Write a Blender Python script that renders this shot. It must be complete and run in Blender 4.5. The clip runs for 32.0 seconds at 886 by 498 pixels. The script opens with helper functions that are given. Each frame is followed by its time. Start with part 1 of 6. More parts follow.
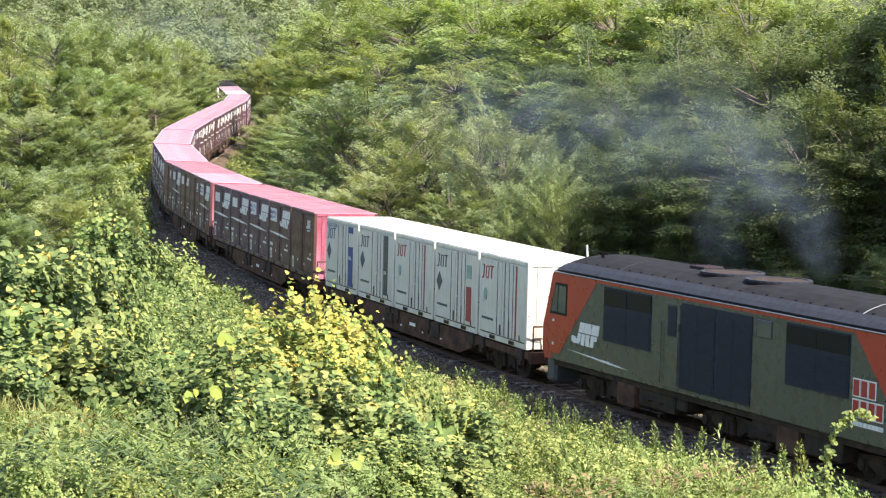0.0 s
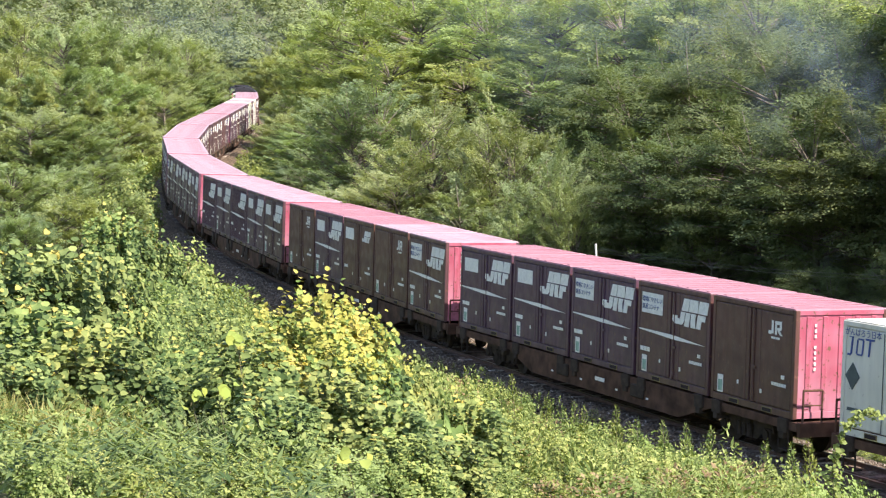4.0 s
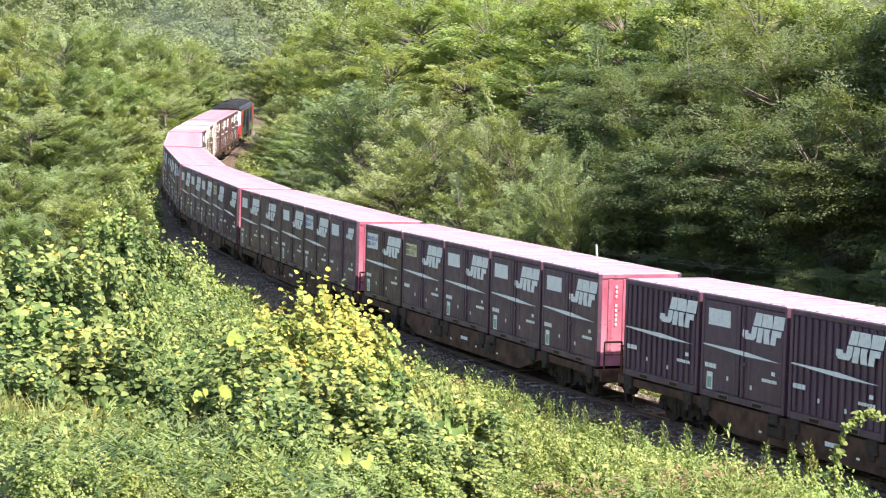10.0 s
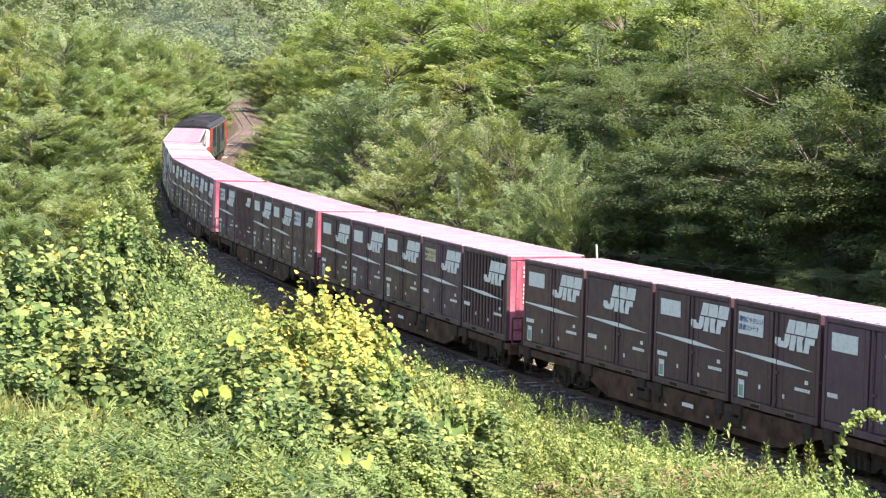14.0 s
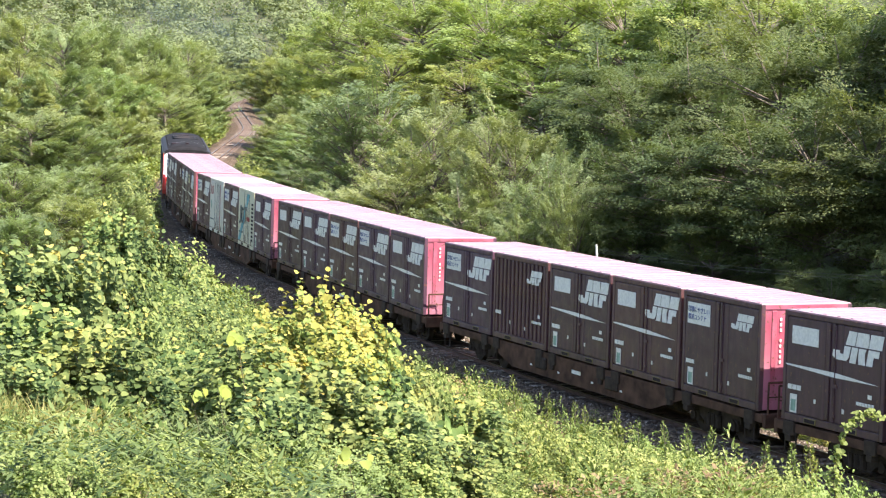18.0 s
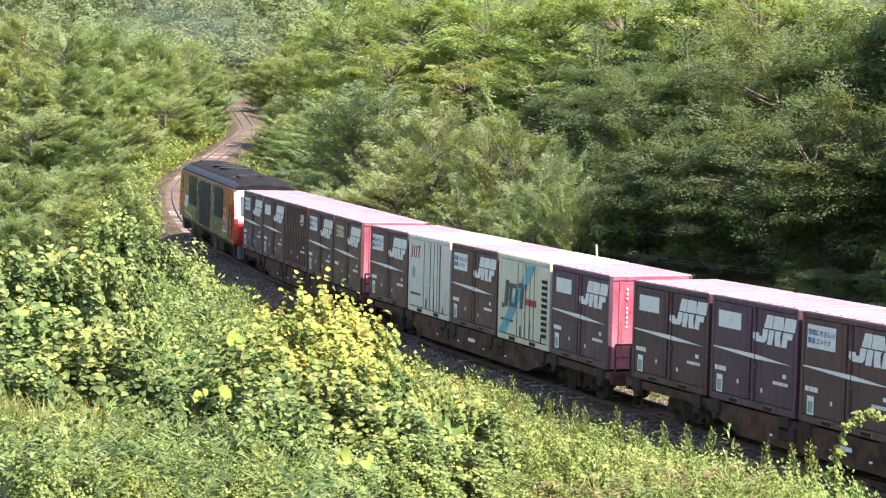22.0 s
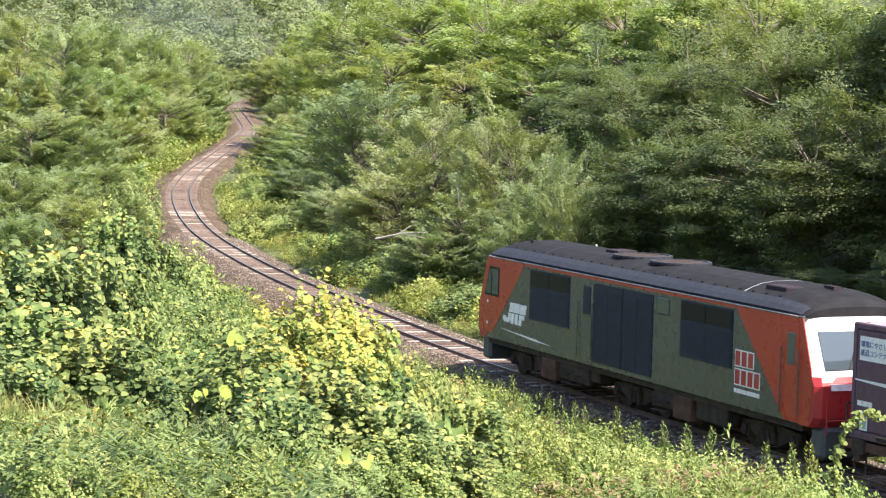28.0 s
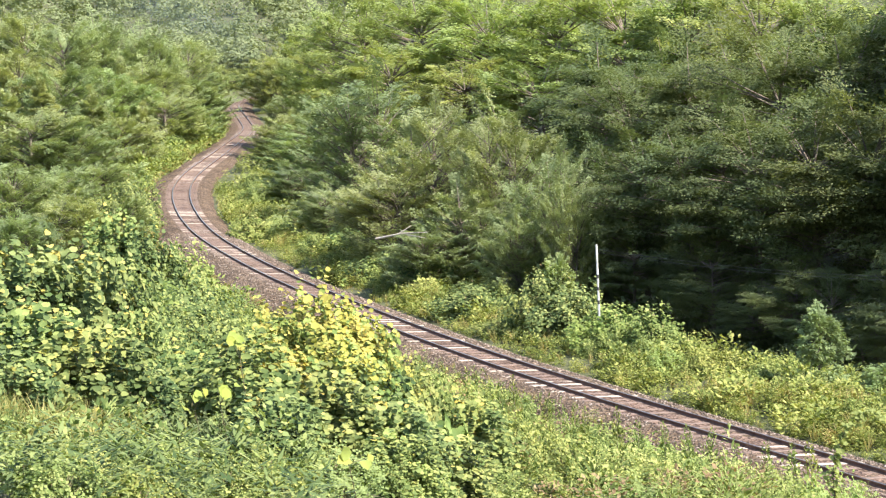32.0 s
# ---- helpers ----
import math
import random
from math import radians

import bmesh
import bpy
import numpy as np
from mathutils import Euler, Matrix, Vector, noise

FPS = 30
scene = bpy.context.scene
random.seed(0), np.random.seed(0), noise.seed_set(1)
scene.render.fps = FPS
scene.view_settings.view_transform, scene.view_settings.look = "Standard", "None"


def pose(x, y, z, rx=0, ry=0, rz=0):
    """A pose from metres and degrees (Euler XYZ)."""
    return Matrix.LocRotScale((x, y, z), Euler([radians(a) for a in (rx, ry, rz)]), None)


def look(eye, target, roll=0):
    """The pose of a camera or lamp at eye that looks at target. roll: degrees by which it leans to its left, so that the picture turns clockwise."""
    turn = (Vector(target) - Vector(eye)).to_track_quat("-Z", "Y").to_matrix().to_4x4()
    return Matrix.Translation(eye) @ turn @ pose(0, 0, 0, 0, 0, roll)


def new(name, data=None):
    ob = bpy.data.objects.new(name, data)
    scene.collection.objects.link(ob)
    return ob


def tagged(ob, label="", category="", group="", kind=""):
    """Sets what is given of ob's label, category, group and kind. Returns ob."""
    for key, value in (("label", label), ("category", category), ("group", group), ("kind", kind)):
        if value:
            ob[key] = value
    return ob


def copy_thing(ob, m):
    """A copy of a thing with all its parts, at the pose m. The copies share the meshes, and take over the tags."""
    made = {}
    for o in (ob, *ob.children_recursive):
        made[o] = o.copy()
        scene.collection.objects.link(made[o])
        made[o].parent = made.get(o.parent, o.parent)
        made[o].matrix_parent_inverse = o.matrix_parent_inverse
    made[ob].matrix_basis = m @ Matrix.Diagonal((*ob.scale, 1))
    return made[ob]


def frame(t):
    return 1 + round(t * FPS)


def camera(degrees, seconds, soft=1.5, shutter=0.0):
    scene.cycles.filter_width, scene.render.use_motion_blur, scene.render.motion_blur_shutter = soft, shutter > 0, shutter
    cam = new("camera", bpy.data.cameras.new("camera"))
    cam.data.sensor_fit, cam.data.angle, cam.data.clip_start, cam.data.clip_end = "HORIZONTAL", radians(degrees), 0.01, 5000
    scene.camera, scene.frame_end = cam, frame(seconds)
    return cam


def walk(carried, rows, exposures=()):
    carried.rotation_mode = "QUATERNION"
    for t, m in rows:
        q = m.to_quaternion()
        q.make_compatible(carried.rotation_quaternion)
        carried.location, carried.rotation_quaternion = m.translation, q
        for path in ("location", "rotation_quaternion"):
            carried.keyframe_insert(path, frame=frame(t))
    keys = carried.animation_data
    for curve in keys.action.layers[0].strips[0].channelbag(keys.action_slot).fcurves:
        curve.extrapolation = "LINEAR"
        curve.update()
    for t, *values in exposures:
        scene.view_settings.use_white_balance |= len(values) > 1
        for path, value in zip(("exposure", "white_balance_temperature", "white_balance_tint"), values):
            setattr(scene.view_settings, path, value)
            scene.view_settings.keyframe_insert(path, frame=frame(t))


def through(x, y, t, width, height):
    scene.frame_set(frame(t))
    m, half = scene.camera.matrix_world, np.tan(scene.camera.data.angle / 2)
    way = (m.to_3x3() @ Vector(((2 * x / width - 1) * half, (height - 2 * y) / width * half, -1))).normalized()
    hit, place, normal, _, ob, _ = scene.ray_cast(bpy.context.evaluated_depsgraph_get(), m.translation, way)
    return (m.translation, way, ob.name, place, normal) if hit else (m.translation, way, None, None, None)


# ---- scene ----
cam = camera(23.09, 32.0, soft=1.2)
EYE, PITCH, ROLL = Vector((0, 0, 10.49)), 6.09, -2.78


def aim(t, right, down):
    """Row of the camera's walk: it stands on its tripod and is turned by small angles (degrees)."""
    a, b = radians(right), radians(PITCH + down)
    way = Vector((math.sin(a) * math.cos(b), math.cos(a) * math.cos(b), -math.sin(b)))
    return t, look(EYE, EYE + way * 50, ROLL)


walk(cam, [aim(0, 0.25, 0.0), aim(0.3, 0.21, 0.01), aim(0.6, 0.185, 0.02), aim(1, 0.165, 0.025), aim(1.5, 0.135, 0.04),
           aim(2, 0.115, 0.065), aim(2.5, 0.075, 0.075), aim(3, 0.045, 0.06), aim(3.5, 0.028, 0.035),
           aim(4.5, 0.01, 0.01), aim(5.5, 0, 0), aim(32, 0, 0)],
     exposures=[(t, e, 6500, 15) for t, e in ((0, 1.20), (1, 1.17), (3, 1.10), (3.5, 1.10), (5.5, 1.27), (7, 1.32), (9, 1.33), (32, 1.3))])

# ---- light ----
SUN = Vector((0.66, -0.50, 1.0)).normalized()
world = bpy.data.worlds.new("sky")
scene.world = world
world.use_nodes = True
_n = world.node_tree.nodes
_sky = _n.new("ShaderNodeTexSky")
_sky.sky_type, _sky.sun_disc = "NISHITA", False
_sky.sun_elevation = math.asin(SUN.z)
_sky.sun_rotation = math.atan2(SUN.x, SUN.y)
_n["Background"].inputs["Strength"].default_value = 0.15
world.node_tree.links.new(_sky.outputs[0], _n["Background"].inputs["Color"])
_sd = bpy.data.lights.new("sun", "SUN")
_sd.energy, _sd.angle, _sd.color = 4.7, radians(0.6), (1.0, 0.94, 0.83)
_so = new("sun", _sd)
_so.matrix_world = look(SUN * 100, (0, 0, 0))


# ---- materials ----
def material(name, rough=0.6, metal=0.0):
    m = bpy.data.materials.new(name)
    m.use_nodes = True
    b = m.node_tree.nodes["Principled BSDF"]
    b.inputs["Roughness"].default_value, b.inputs["Metallic"].default_value = rough, metal
    return m, m.node_tree, b


def nd(t, kind, **kw):
    n = t.nodes.new(kind)
    for k, v in kw.items():
        if k in n.inputs:
            n.inputs[k].default_value = v
    return n


def ramp(t, fac, stops):
    r = t.nodes.new("ShaderNodeValToRGB")
    e = r.color_ramp.elements
    while len(e) < len(stops):
        e.new(0.5)
    for el, (p, c) in zip(e, stops):
        el.position, el.color = p, (*c, 1)
    t.links.new(fac, r.inputs[0])
    return r.outputs[0]


def mixed(t, a, b, fac, mode="MIX"):
    m = t.nodes.new("ShaderNodeMix")
    m.data_type, m.blend_type = "RGBA", mode
    for s, v in ((m.inputs[0], fac), (m.inputs[6], a), (m.inputs[7], b)):
        if hasattr(v, "is_output"):
            t.links.new(v, s)
        elif isinstance(v, (int, float)):
            s.default_value = v
        else:
            s.default_value = (*v, 1)
    return m.outputs[2]


def noisy(t, scale, detail=4.0, coord="Object", stretch=None):
    c = t.nodes.new("ShaderNodeTexCoord")
    n = nd(t, "ShaderNodeTexNoise", Scale=scale, Detail=detail)
    src = c.outputs[coord]
    if stretch:
        mp = t.nodes.new("ShaderNodeMapping")
        mp.inputs["Scale"].default_value = stretch
        t.links.new(src, mp.inputs[0])
        src = mp.outputs[0]
    t.links.new(src, n.inputs["Vector"])
    return n.outputs["Fac"]


def bumped(t, b, height, strength, dist=0.02):
    n = nd(t, "ShaderNodeBump", Strength=strength, Distance=dist)
    t.links.new(height, n.inputs["Height"])
    t.links.new(n.outputs[0], b.inputs["Normal"])


def painted(name, base, worn, rough=0.5, vary=0.25, rust=(0.16, 0.08, 0.05), rusty=0.62, metal=0.0, each=False):
    """Weathered paint: faded in patches (or object by object), streaks running down, rust specks."""
    m, t, b = material(name, rough, metal)
    info = t.nodes.new("ShaderNodeObjectInfo")
    c = mixed(t, base, worn, ramp(t, info.outputs["Random"] if each else noisy(t, 0.7, 3), [(0.0 if each else 0.35, (0, 0, 0)), (1.0 if each else 0.65, (1, 1, 1))]))
    streak = noisy(t, 1.0, 5, stretch=(5, 5, 0.7))
    dark = ramp(t, streak, [(0.35, (1, 1, 1)), (0.75, (1 - vary, 1 - vary, 1 - vary))])
    c = mixed(t, c, dark, 1.0, "MULTIPLY")
    spot = ramp(t, noisy(t, 9, 8), [(rusty, (0, 0, 0)), (rusty + 0.06, (1, 1, 1))])
    c = mixed(t, c, rust, spot)
    t.links.new(c, b.inputs["Base Color"])
    r = ramp(t, noisy(t, 3, 3), [(0.3, (rough - 0.1,) * 3), (0.8, (min(1, rough + 0.2),) * 3)])
    t.links.new(r, b.inputs["Roughness"])
    bumped(t, b, noisy(t, 25, 3), 0.08)
    return m


def leafy(name, dark, mid, light, rough=0.6, through=0.45, spread=0.25, patch=0.35):
    """Foliage: colour leaf by leaf, drifting in patches, some light passing through."""
    m, t, b = material(name, rough)
    b.inputs["Specular IOR Level"].default_value = 0.05
    g = t.nodes.new("ShaderNodeNewGeometry")
    pos = nd(t, "ShaderNodeTexNoise", Scale=patch, Detail=2.0)
    t.links.new(g.outputs["Position"], pos.inputs["Vector"])
    add = nd(t, "ShaderNodeMath")
    add.operation = "MULTIPLY_ADD"
    t.links.new(g.outputs["Random Per Island"], add.inputs[0])
    add.inputs[1].default_value = spread * 2
    sub = nd(t, "ShaderNodeMath")
    sub.operation = "SUBTRACT"
    t.links.new(pos.outputs["Fac"], sub.inputs[0])
    sub.inputs[1].default_value = spread
    t.links.new(sub.outputs[0], add.inputs[2])
    c = ramp(t, add.outputs[0], [(0.22, dark), (0.5, mid), (0.8, light)])
    own = t.nodes.new("ShaderNodeObjectInfo")
    c = mixed(t, c, ramp(t, own.outputs["Random"], [(0.0, (0.82, 0.88, 0.88)), (0.35, (1.0, 1.0, 1.0)), (0.7, (1.10, 1.00, 0.90)), (1.0, (0.94, 1.03, 0.92))]), 1.0, "MULTIPLY")
    t.links.new(c, b.inputs["Base Color"])
    tr = nd(t, "ShaderNodeBsdfTranslucent")
    warm = mixed(t, c, (1.0, 1.0, 0.45), 1.0, "MULTIPLY")
    t.links.new(warm, tr.inputs["Color"])
    mx = nd(t, "ShaderNodeMixShader")
    mx.inputs[0].default_value = through
    t.links.new(b.outputs[0], mx.inputs[1])
    t.links.new(tr.outputs[0], mx.inputs[2])
    t.links.new(mx.outputs[0], t.nodes["Material Output"].inputs["Surface"])
    return m


def plain(name, c, rough=0.6, metal=0.0, vary=0.2, scale=6.0):
    m, t, b = material(name, rough, metal)
    lo = tuple(v * (1 - vary) for v in c)
    hi = tuple(min(1, v * (1 + vary)) for v in c)
    t.links.new(ramp(t, noisy(t, scale, 6), [(0.3, lo), (0.7, hi)]), b.inputs["Base Color"])
    bumped(t, b, noisy(t, scale * 5, 3), 0.1)
    return m


M = {
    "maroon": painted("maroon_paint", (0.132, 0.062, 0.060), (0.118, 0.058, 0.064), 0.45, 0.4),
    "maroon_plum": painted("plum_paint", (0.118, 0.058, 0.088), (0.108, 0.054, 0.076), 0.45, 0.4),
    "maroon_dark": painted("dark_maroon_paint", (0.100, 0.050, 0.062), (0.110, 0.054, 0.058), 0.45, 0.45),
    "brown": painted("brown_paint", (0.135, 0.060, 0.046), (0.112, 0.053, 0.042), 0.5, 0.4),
    # Same paint as the sides, lightened here for sun on the end walls.
    "end_red_lit": painted("sunlit_end_paint", (0.42, 0.085, 0.130), (0.50, 0.200, 0.260), 0.5, 0.2),
    # Roof paints, paler and pinker than the maroon sides.
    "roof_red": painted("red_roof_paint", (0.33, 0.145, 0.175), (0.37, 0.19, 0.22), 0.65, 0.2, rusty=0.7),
    "roof_pink": painted("pink_roof_paint", (0.36, 0.225, 0.26), (0.44, 0.32, 0.35), 0.65, 0.2, rusty=0.7),
    "white_paint": painted("white_container_paint", (0.74, 0.70, 0.60), (0.68, 0.64, 0.52), 0.5, 0.2, rusty=0.66),
    "cream_paint": painted("cream_container_paint", (0.72, 0.68, 0.50), (0.68, 0.63, 0.46), 0.45, 0.2, rusty=0.66),
    "mark": plain("white_marking", (0.79, 0.76, 0.69), 0.55, 0.0, 0.12, 14),
    "mark_yellow": plain("yellowed_sign", (0.62, 0.54, 0.30), 0.5),
    "mark_blue": plain("blue_marking", (0.035, 0.065, 0.24), 0.5),
    "mark_green": plain("green_marking", (0.25, 0.38, 0.30), 0.5),
    "mark_red": plain("red_marking", (0.34, 0.045, 0.045), 0.5),
    "mark_teal": plain("teal_band", (0.12, 0.38, 0.44), 0.5),
    "mark_dark": plain("dark_marking", (0.06, 0.08, 0.09), 0.5),
    "yellow": plain("yellow_steel", (0.20, 0.15, 0.05), 0.5),
    "seam": plain("dark_seam", (0.035, 0.025, 0.028), 0.7),
    "frame": plain("wagon_frame_brown", (0.095, 0.052, 0.035), 0.8, 0, 0.45, 3),
    "gear": plain("running_gear", (0.060, 0.044, 0.034), 0.8, 0.2, 0.4, 4),
    "loco_grey": painted("locomotive_grey", (0.078, 0.085, 0.071), (0.084, 0.091, 0.076), 0.28, 0.15, rusty=0.74),
    "loco_orange": painted("locomotive_orange", (0.46, 0.044, 0.029), (0.44, 0.046, 0.030), 0.3, 0.12, rusty=0.76),
    "loco_red": painted("locomotive_red", (0.40, 0.030, 0.030), (0.40, 0.030, 0.030), 0.35, 0.1, rusty=0.78),
    "loco_roof": plain("locomotive_roof", (0.021, 0.020, 0.021), 0.85, 0, 0.3, 3),
    "roof_edge": plain("roof_cant_panel", (0.042, 0.044, 0.052), 0.6, 0.0, 0.2),
    "pane_black": plain("black_pane", (0.012, 0.012, 0.014), 0.4),
    "louvre": plain("louvre_navy", (0.028, 0.032, 0.048), 0.5, 0.1),
    "loco_gutter": plain("gutter_grey", (0.30, 0.29, 0.28), 0.5),
    "loco_white": plain("locomotive_white", (0.75, 0.76, 0.76), 0.3),
    "skirt": plain("locomotive_skirt", (0.070, 0.074, 0.080), 0.5),
    "rail": plain("rusted_rail", (0.150, 0.092, 0.068), 0.75, 0.0, 0.3, 8),
    "railhead": plain("rail_head", (0.42, 0.40, 0.38), 0.28, 0.9, 0.1),
    "sleeper": plain("wooden_sleeper", (0.17, 0.12, 0.09), 0.85, 0, 0.35, 5),
    "concrete": plain("pale_concrete", (0.40, 0.335, 0.265), 0.85, 0, 0.2, 6),
    "post": plain("post_white", (0.62, 0.62, 0.58), 0.7, 0, 0.2),
    "post_dark": plain("post_black", (0.05, 0.05, 0.05), 0.7),
    "bark": plain("bark", (0.16, 0.13, 0.10), 0.9, 0, 0.4, 9),
    "bark_pale": plain("pale_bark", (0.34, 0.31, 0.26), 0.85, 0, 0.35, 9),
    "cable": plain("cable_black", (0.03, 0.03, 0.035), 0.6),
    "vine_stem": plain("vine_stem", (0.12, 0.11, 0.05), 0.8),
    "leaf_mid": leafy("leaf_mid_green", (0.205, 0.262, 0.130), (0.335, 0.405, 0.200), (0.470, 0.535, 0.280), 0.65, 0.42, 0.08),
    "leaf_grey": leafy("leaf_grey_green", (0.190, 0.240, 0.125), (0.305, 0.365, 0.190), (0.430, 0.490, 0.265), 0.65, 0.42, 0.08),
    # Darker leaf copy: the shade inside the forest is put into its colour.
    "leaf_shaded": leafy("leaf_shaded_green", (0.104, 0.138, 0.066), (0.163, 0.207, 0.096), (0.235, 0.280, 0.138), 0.65, 0.42, 0.08),
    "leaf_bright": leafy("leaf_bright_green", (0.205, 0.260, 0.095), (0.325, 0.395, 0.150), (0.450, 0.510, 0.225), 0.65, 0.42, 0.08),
    "leaf_far": leafy("leaf_far_woods", (0.145, 0.190, 0.102), (0.205, 0.256, 0.138), (0.270, 0.322, 0.180), 0.9, 0.4, 0.12, 0.05),
    "leaf_vine": leafy("leaf_vine_green", (0.069, 0.109, 0.041), (0.160, 0.212, 0.077), (0.311, 0.353, 0.126), 0.5, 0.24, 0.3, 1.2),
    "leaf_gold": leafy("leaf_yellowing_vine", (0.235, 0.245, 0.060), (0.425, 0.385, 0.098), (0.570, 0.465, 0.140), 0.5, 0.24, 0.3),
    "leaf_weed": leafy("leaf_weed", (0.100, 0.145, 0.045), (0.238, 0.300, 0.094), (0.420, 0.452, 0.165), 0.55, 0.34, 0.3, 0.5),
    "leaf_straw": leafy("grass_straw", (0.217, 0.212, 0.077), (0.364, 0.340, 0.141), (0.503, 0.442, 0.222), 0.65, 0.35, 0.28, 0.5),
    "leaf_pale": leafy("pale_grass_blades", (0.190, 0.220, 0.080), (0.310, 0.330, 0.125), (0.430, 0.415, 0.190), 0.65, 0.4, 0.28, 0.5),
    "leaf_sprig": leafy("leaf_pale_climber", (0.240, 0.310, 0.070), (0.330, 0.390, 0.095), (0.430, 0.450, 0.130), 0.55, 0.35),
    "leaf_broad": leafy("leaf_broad_vine", (0.120, 0.180, 0.052), (0.208, 0.284, 0.084), (0.344, 0.404, 0.136), 0.5, 0.26, 0.24, 1.0),
    "leaf_rust": leafy("leaf_autumn", (0.190, 0.125, 0.075), (0.310, 0.215, 0.120), (0.440, 0.340, 0.190), 0.6, 0.3),
}

for _k in ("loco_roof", "roof_edge", "louvre", "pane_black", "seam", "rail", "gear", "frame"):
    M[_k].node_tree.nodes["Principled BSDF"].inputs["Specular IOR Level"].default_value = 0.12


def ballast_mat(name, lo, mid, hi):
    m, t, b = material(name, 0.9)
    b.inputs["Specular IOR Level"].default_value = 0.2
    v = nd(t, "ShaderNodeTexVoronoi", Scale=11.0)
    c = t.nodes.new("ShaderNodeTexCoord")
    t.links.new(c.outputs["Object"], v.inputs["Vector"])
    stone = ramp(t, v.outputs["Color"], [(0.1, lo), (0.55, mid), (0.95, hi)])
    dirt = ramp(t, noisy(t, 0.5, 6), [(0.32, (0.62, 0.60, 0.58)), (0.68, (1.1, 1.05, 1.0))])
    t.links.new(mixed(t, stone, dirt, 1.0, "MULTIPLY"), b.inputs["Base Color"])
    bumped(t, b, v.outputs["Distance"], 1.0, 0.08)
    return m


def stone_mat():
    m, t, b = material("loose_stone", 0.9)
    g = t.nodes.new("ShaderNodeNewGeometry")
    c = ramp(t, g.outputs["Random Per Island"], [(0.0, (0.06, 0.047, 0.036)), (0.5, (0.155, 0.118, 0.085)), (0.85, (0.25, 0.195, 0.150)), (1.0, (0.40, 0.34, 0.28))])
    t.links.new(mixed(t, c, (0.9, 0.9, 0.9), noisy(t, 30, 3), "MULTIPLY"), b.inputs["Base Color"])
    return m


def ground_mat():
    m, t, b = material("weedy_ground", 0.95)
    c = ramp(t, noisy(t, 0.6, 8), [(0.3, (0.050, 0.056, 0.022)), (0.55, (0.080, 0.088, 0.034)), (0.75, (0.120, 0.112, 0.055))])
    t.links.new(c, b.inputs["Base Color"])
    bumped(t, b, noisy(t, 6, 5), 0.6, 0.1)
    return m


def glass_mat():
    m, t, b = material("cab_glass", 0.06)
    b.inputs["Base Color"].default_value = (0.05, 0.07, 0.08, 1)
    b.inputs["Specular IOR Level"].default_value = 0.9
    return m


M["ballast"] = ballast_mat("ballast", (0.056, 0.042, 0.031), (0.142, 0.104, 0.070), (0.28, 0.208, 0.145))
M["crib"] = ballast_mat("rusty_ballast", (0.075, 0.050, 0.038), (0.165, 0.115, 0.088), (0.29, 0.21, 0.165))


def smoke_mat():
    """Thin exhaust: soft towards the rim of each wisp, broken by noise."""
    m, t, b = material("exhaust_smoke", 1.0)
    c = t.nodes.new("ShaderNodeTexCoord")
    g = t.nodes.new("ShaderNodeTexGradient")
    g.gradient_type = "SPHERICAL"
    t.links.new(c.outputs["Object"], g.inputs[0])
    k = nd(t, "ShaderNodeMath")
    k.operation = "MULTIPLY"
    t.links.new(g.outputs["Fac"], k.inputs[0])
    t.links.new(ramp(t, noisy(t, 1.6, 4), [(0.3, (0, 0, 0)), (0.8, (0.25, 0.25, 0.25))]), k.inputs[1])
    b.inputs["Base Color"].default_value = (0.28, 0.36, 0.46, 1)
    b.inputs["Specular IOR Level"].default_value = 0.0
    tr, clear = nd(t, "ShaderNodeBsdfTranslucent"), nd(t, "ShaderNodeBsdfTransparent")
    tr.inputs["Color"].default_value = (0.28, 0.36, 0.46, 1)
    both, out = nd(t, "ShaderNodeMixShader"), nd(t, "ShaderNodeMixShader")
    both.inputs[0].default_value = 0.5
    t.links.new(b.outputs[0], both.inputs[1])
    t.links.new(tr.outputs[0], both.inputs[2])
    t.links.new(k.outputs[0], out.inputs[0])
    t.links.new(clear.outputs[0], out.inputs[1])
    t.links.new(both.outputs[0], out.inputs[2])
    t.links.new(out.outputs[0], t.nodes["Material Output"].inputs["Surface"])
    return m


M["smoke"] = smoke_mat()
M["stone"], M["ground"], M["glass"] = stone_mat(), ground_mat(), glass_mat()

# ---- the line of the track ----
# s runs in metres from the near end to the far end; rails lie at the height of zero at s = 30.
KNOTS = [-0.004, -0.0045, -0.0045, -0.0005, -0.0046, -0.0035, -0.0011, -0.0039, -0.0018, -0.0053, -0.0033, -0.0021, -0.0035,
         -0.0039, -0.0034, -0.0016, -0.0001, 0.0009, -0.0004, -0.0005, 0.0021, 0.0050, 0.0030, 0.0, 0.0, 0.0, 0.0, 0.0, -0.0015,
         -0.0030, -0.0040, -0.0040, -0.0040, -0.0060, -0.0080, -0.0080, -0.0080, -0.0080, -0.0080, -0.0080]
_S = np.arange(-300, 400.01, 0.5)
_K = np.interp(_S, np.arange(len(KNOTS)) * 10.0, KNOTS)
_K[_S < 0] = -0.0015
_I0 = int(np.argmin(abs(_S - 30)))
_TH = np.concatenate([[0], np.cumsum((_K[1:] + _K[:-1]) / 2 * 0.5)])
_TH += 1.9676 - _TH[_I0]
_X = np.concatenate([[0], np.cumsum(np.cos((_TH[1:] + _TH[:-1]) / 2) * 0.5)])
_Y = np.concatenate([[0], np.cumsum(np.sin((_TH[1:] + _TH[:-1]) / 2) * 0.5)])
_X += 6.281 - _X[_I0]
_Y += 54.534 - _Y[_I0]
_Z = -0.00215 * _S
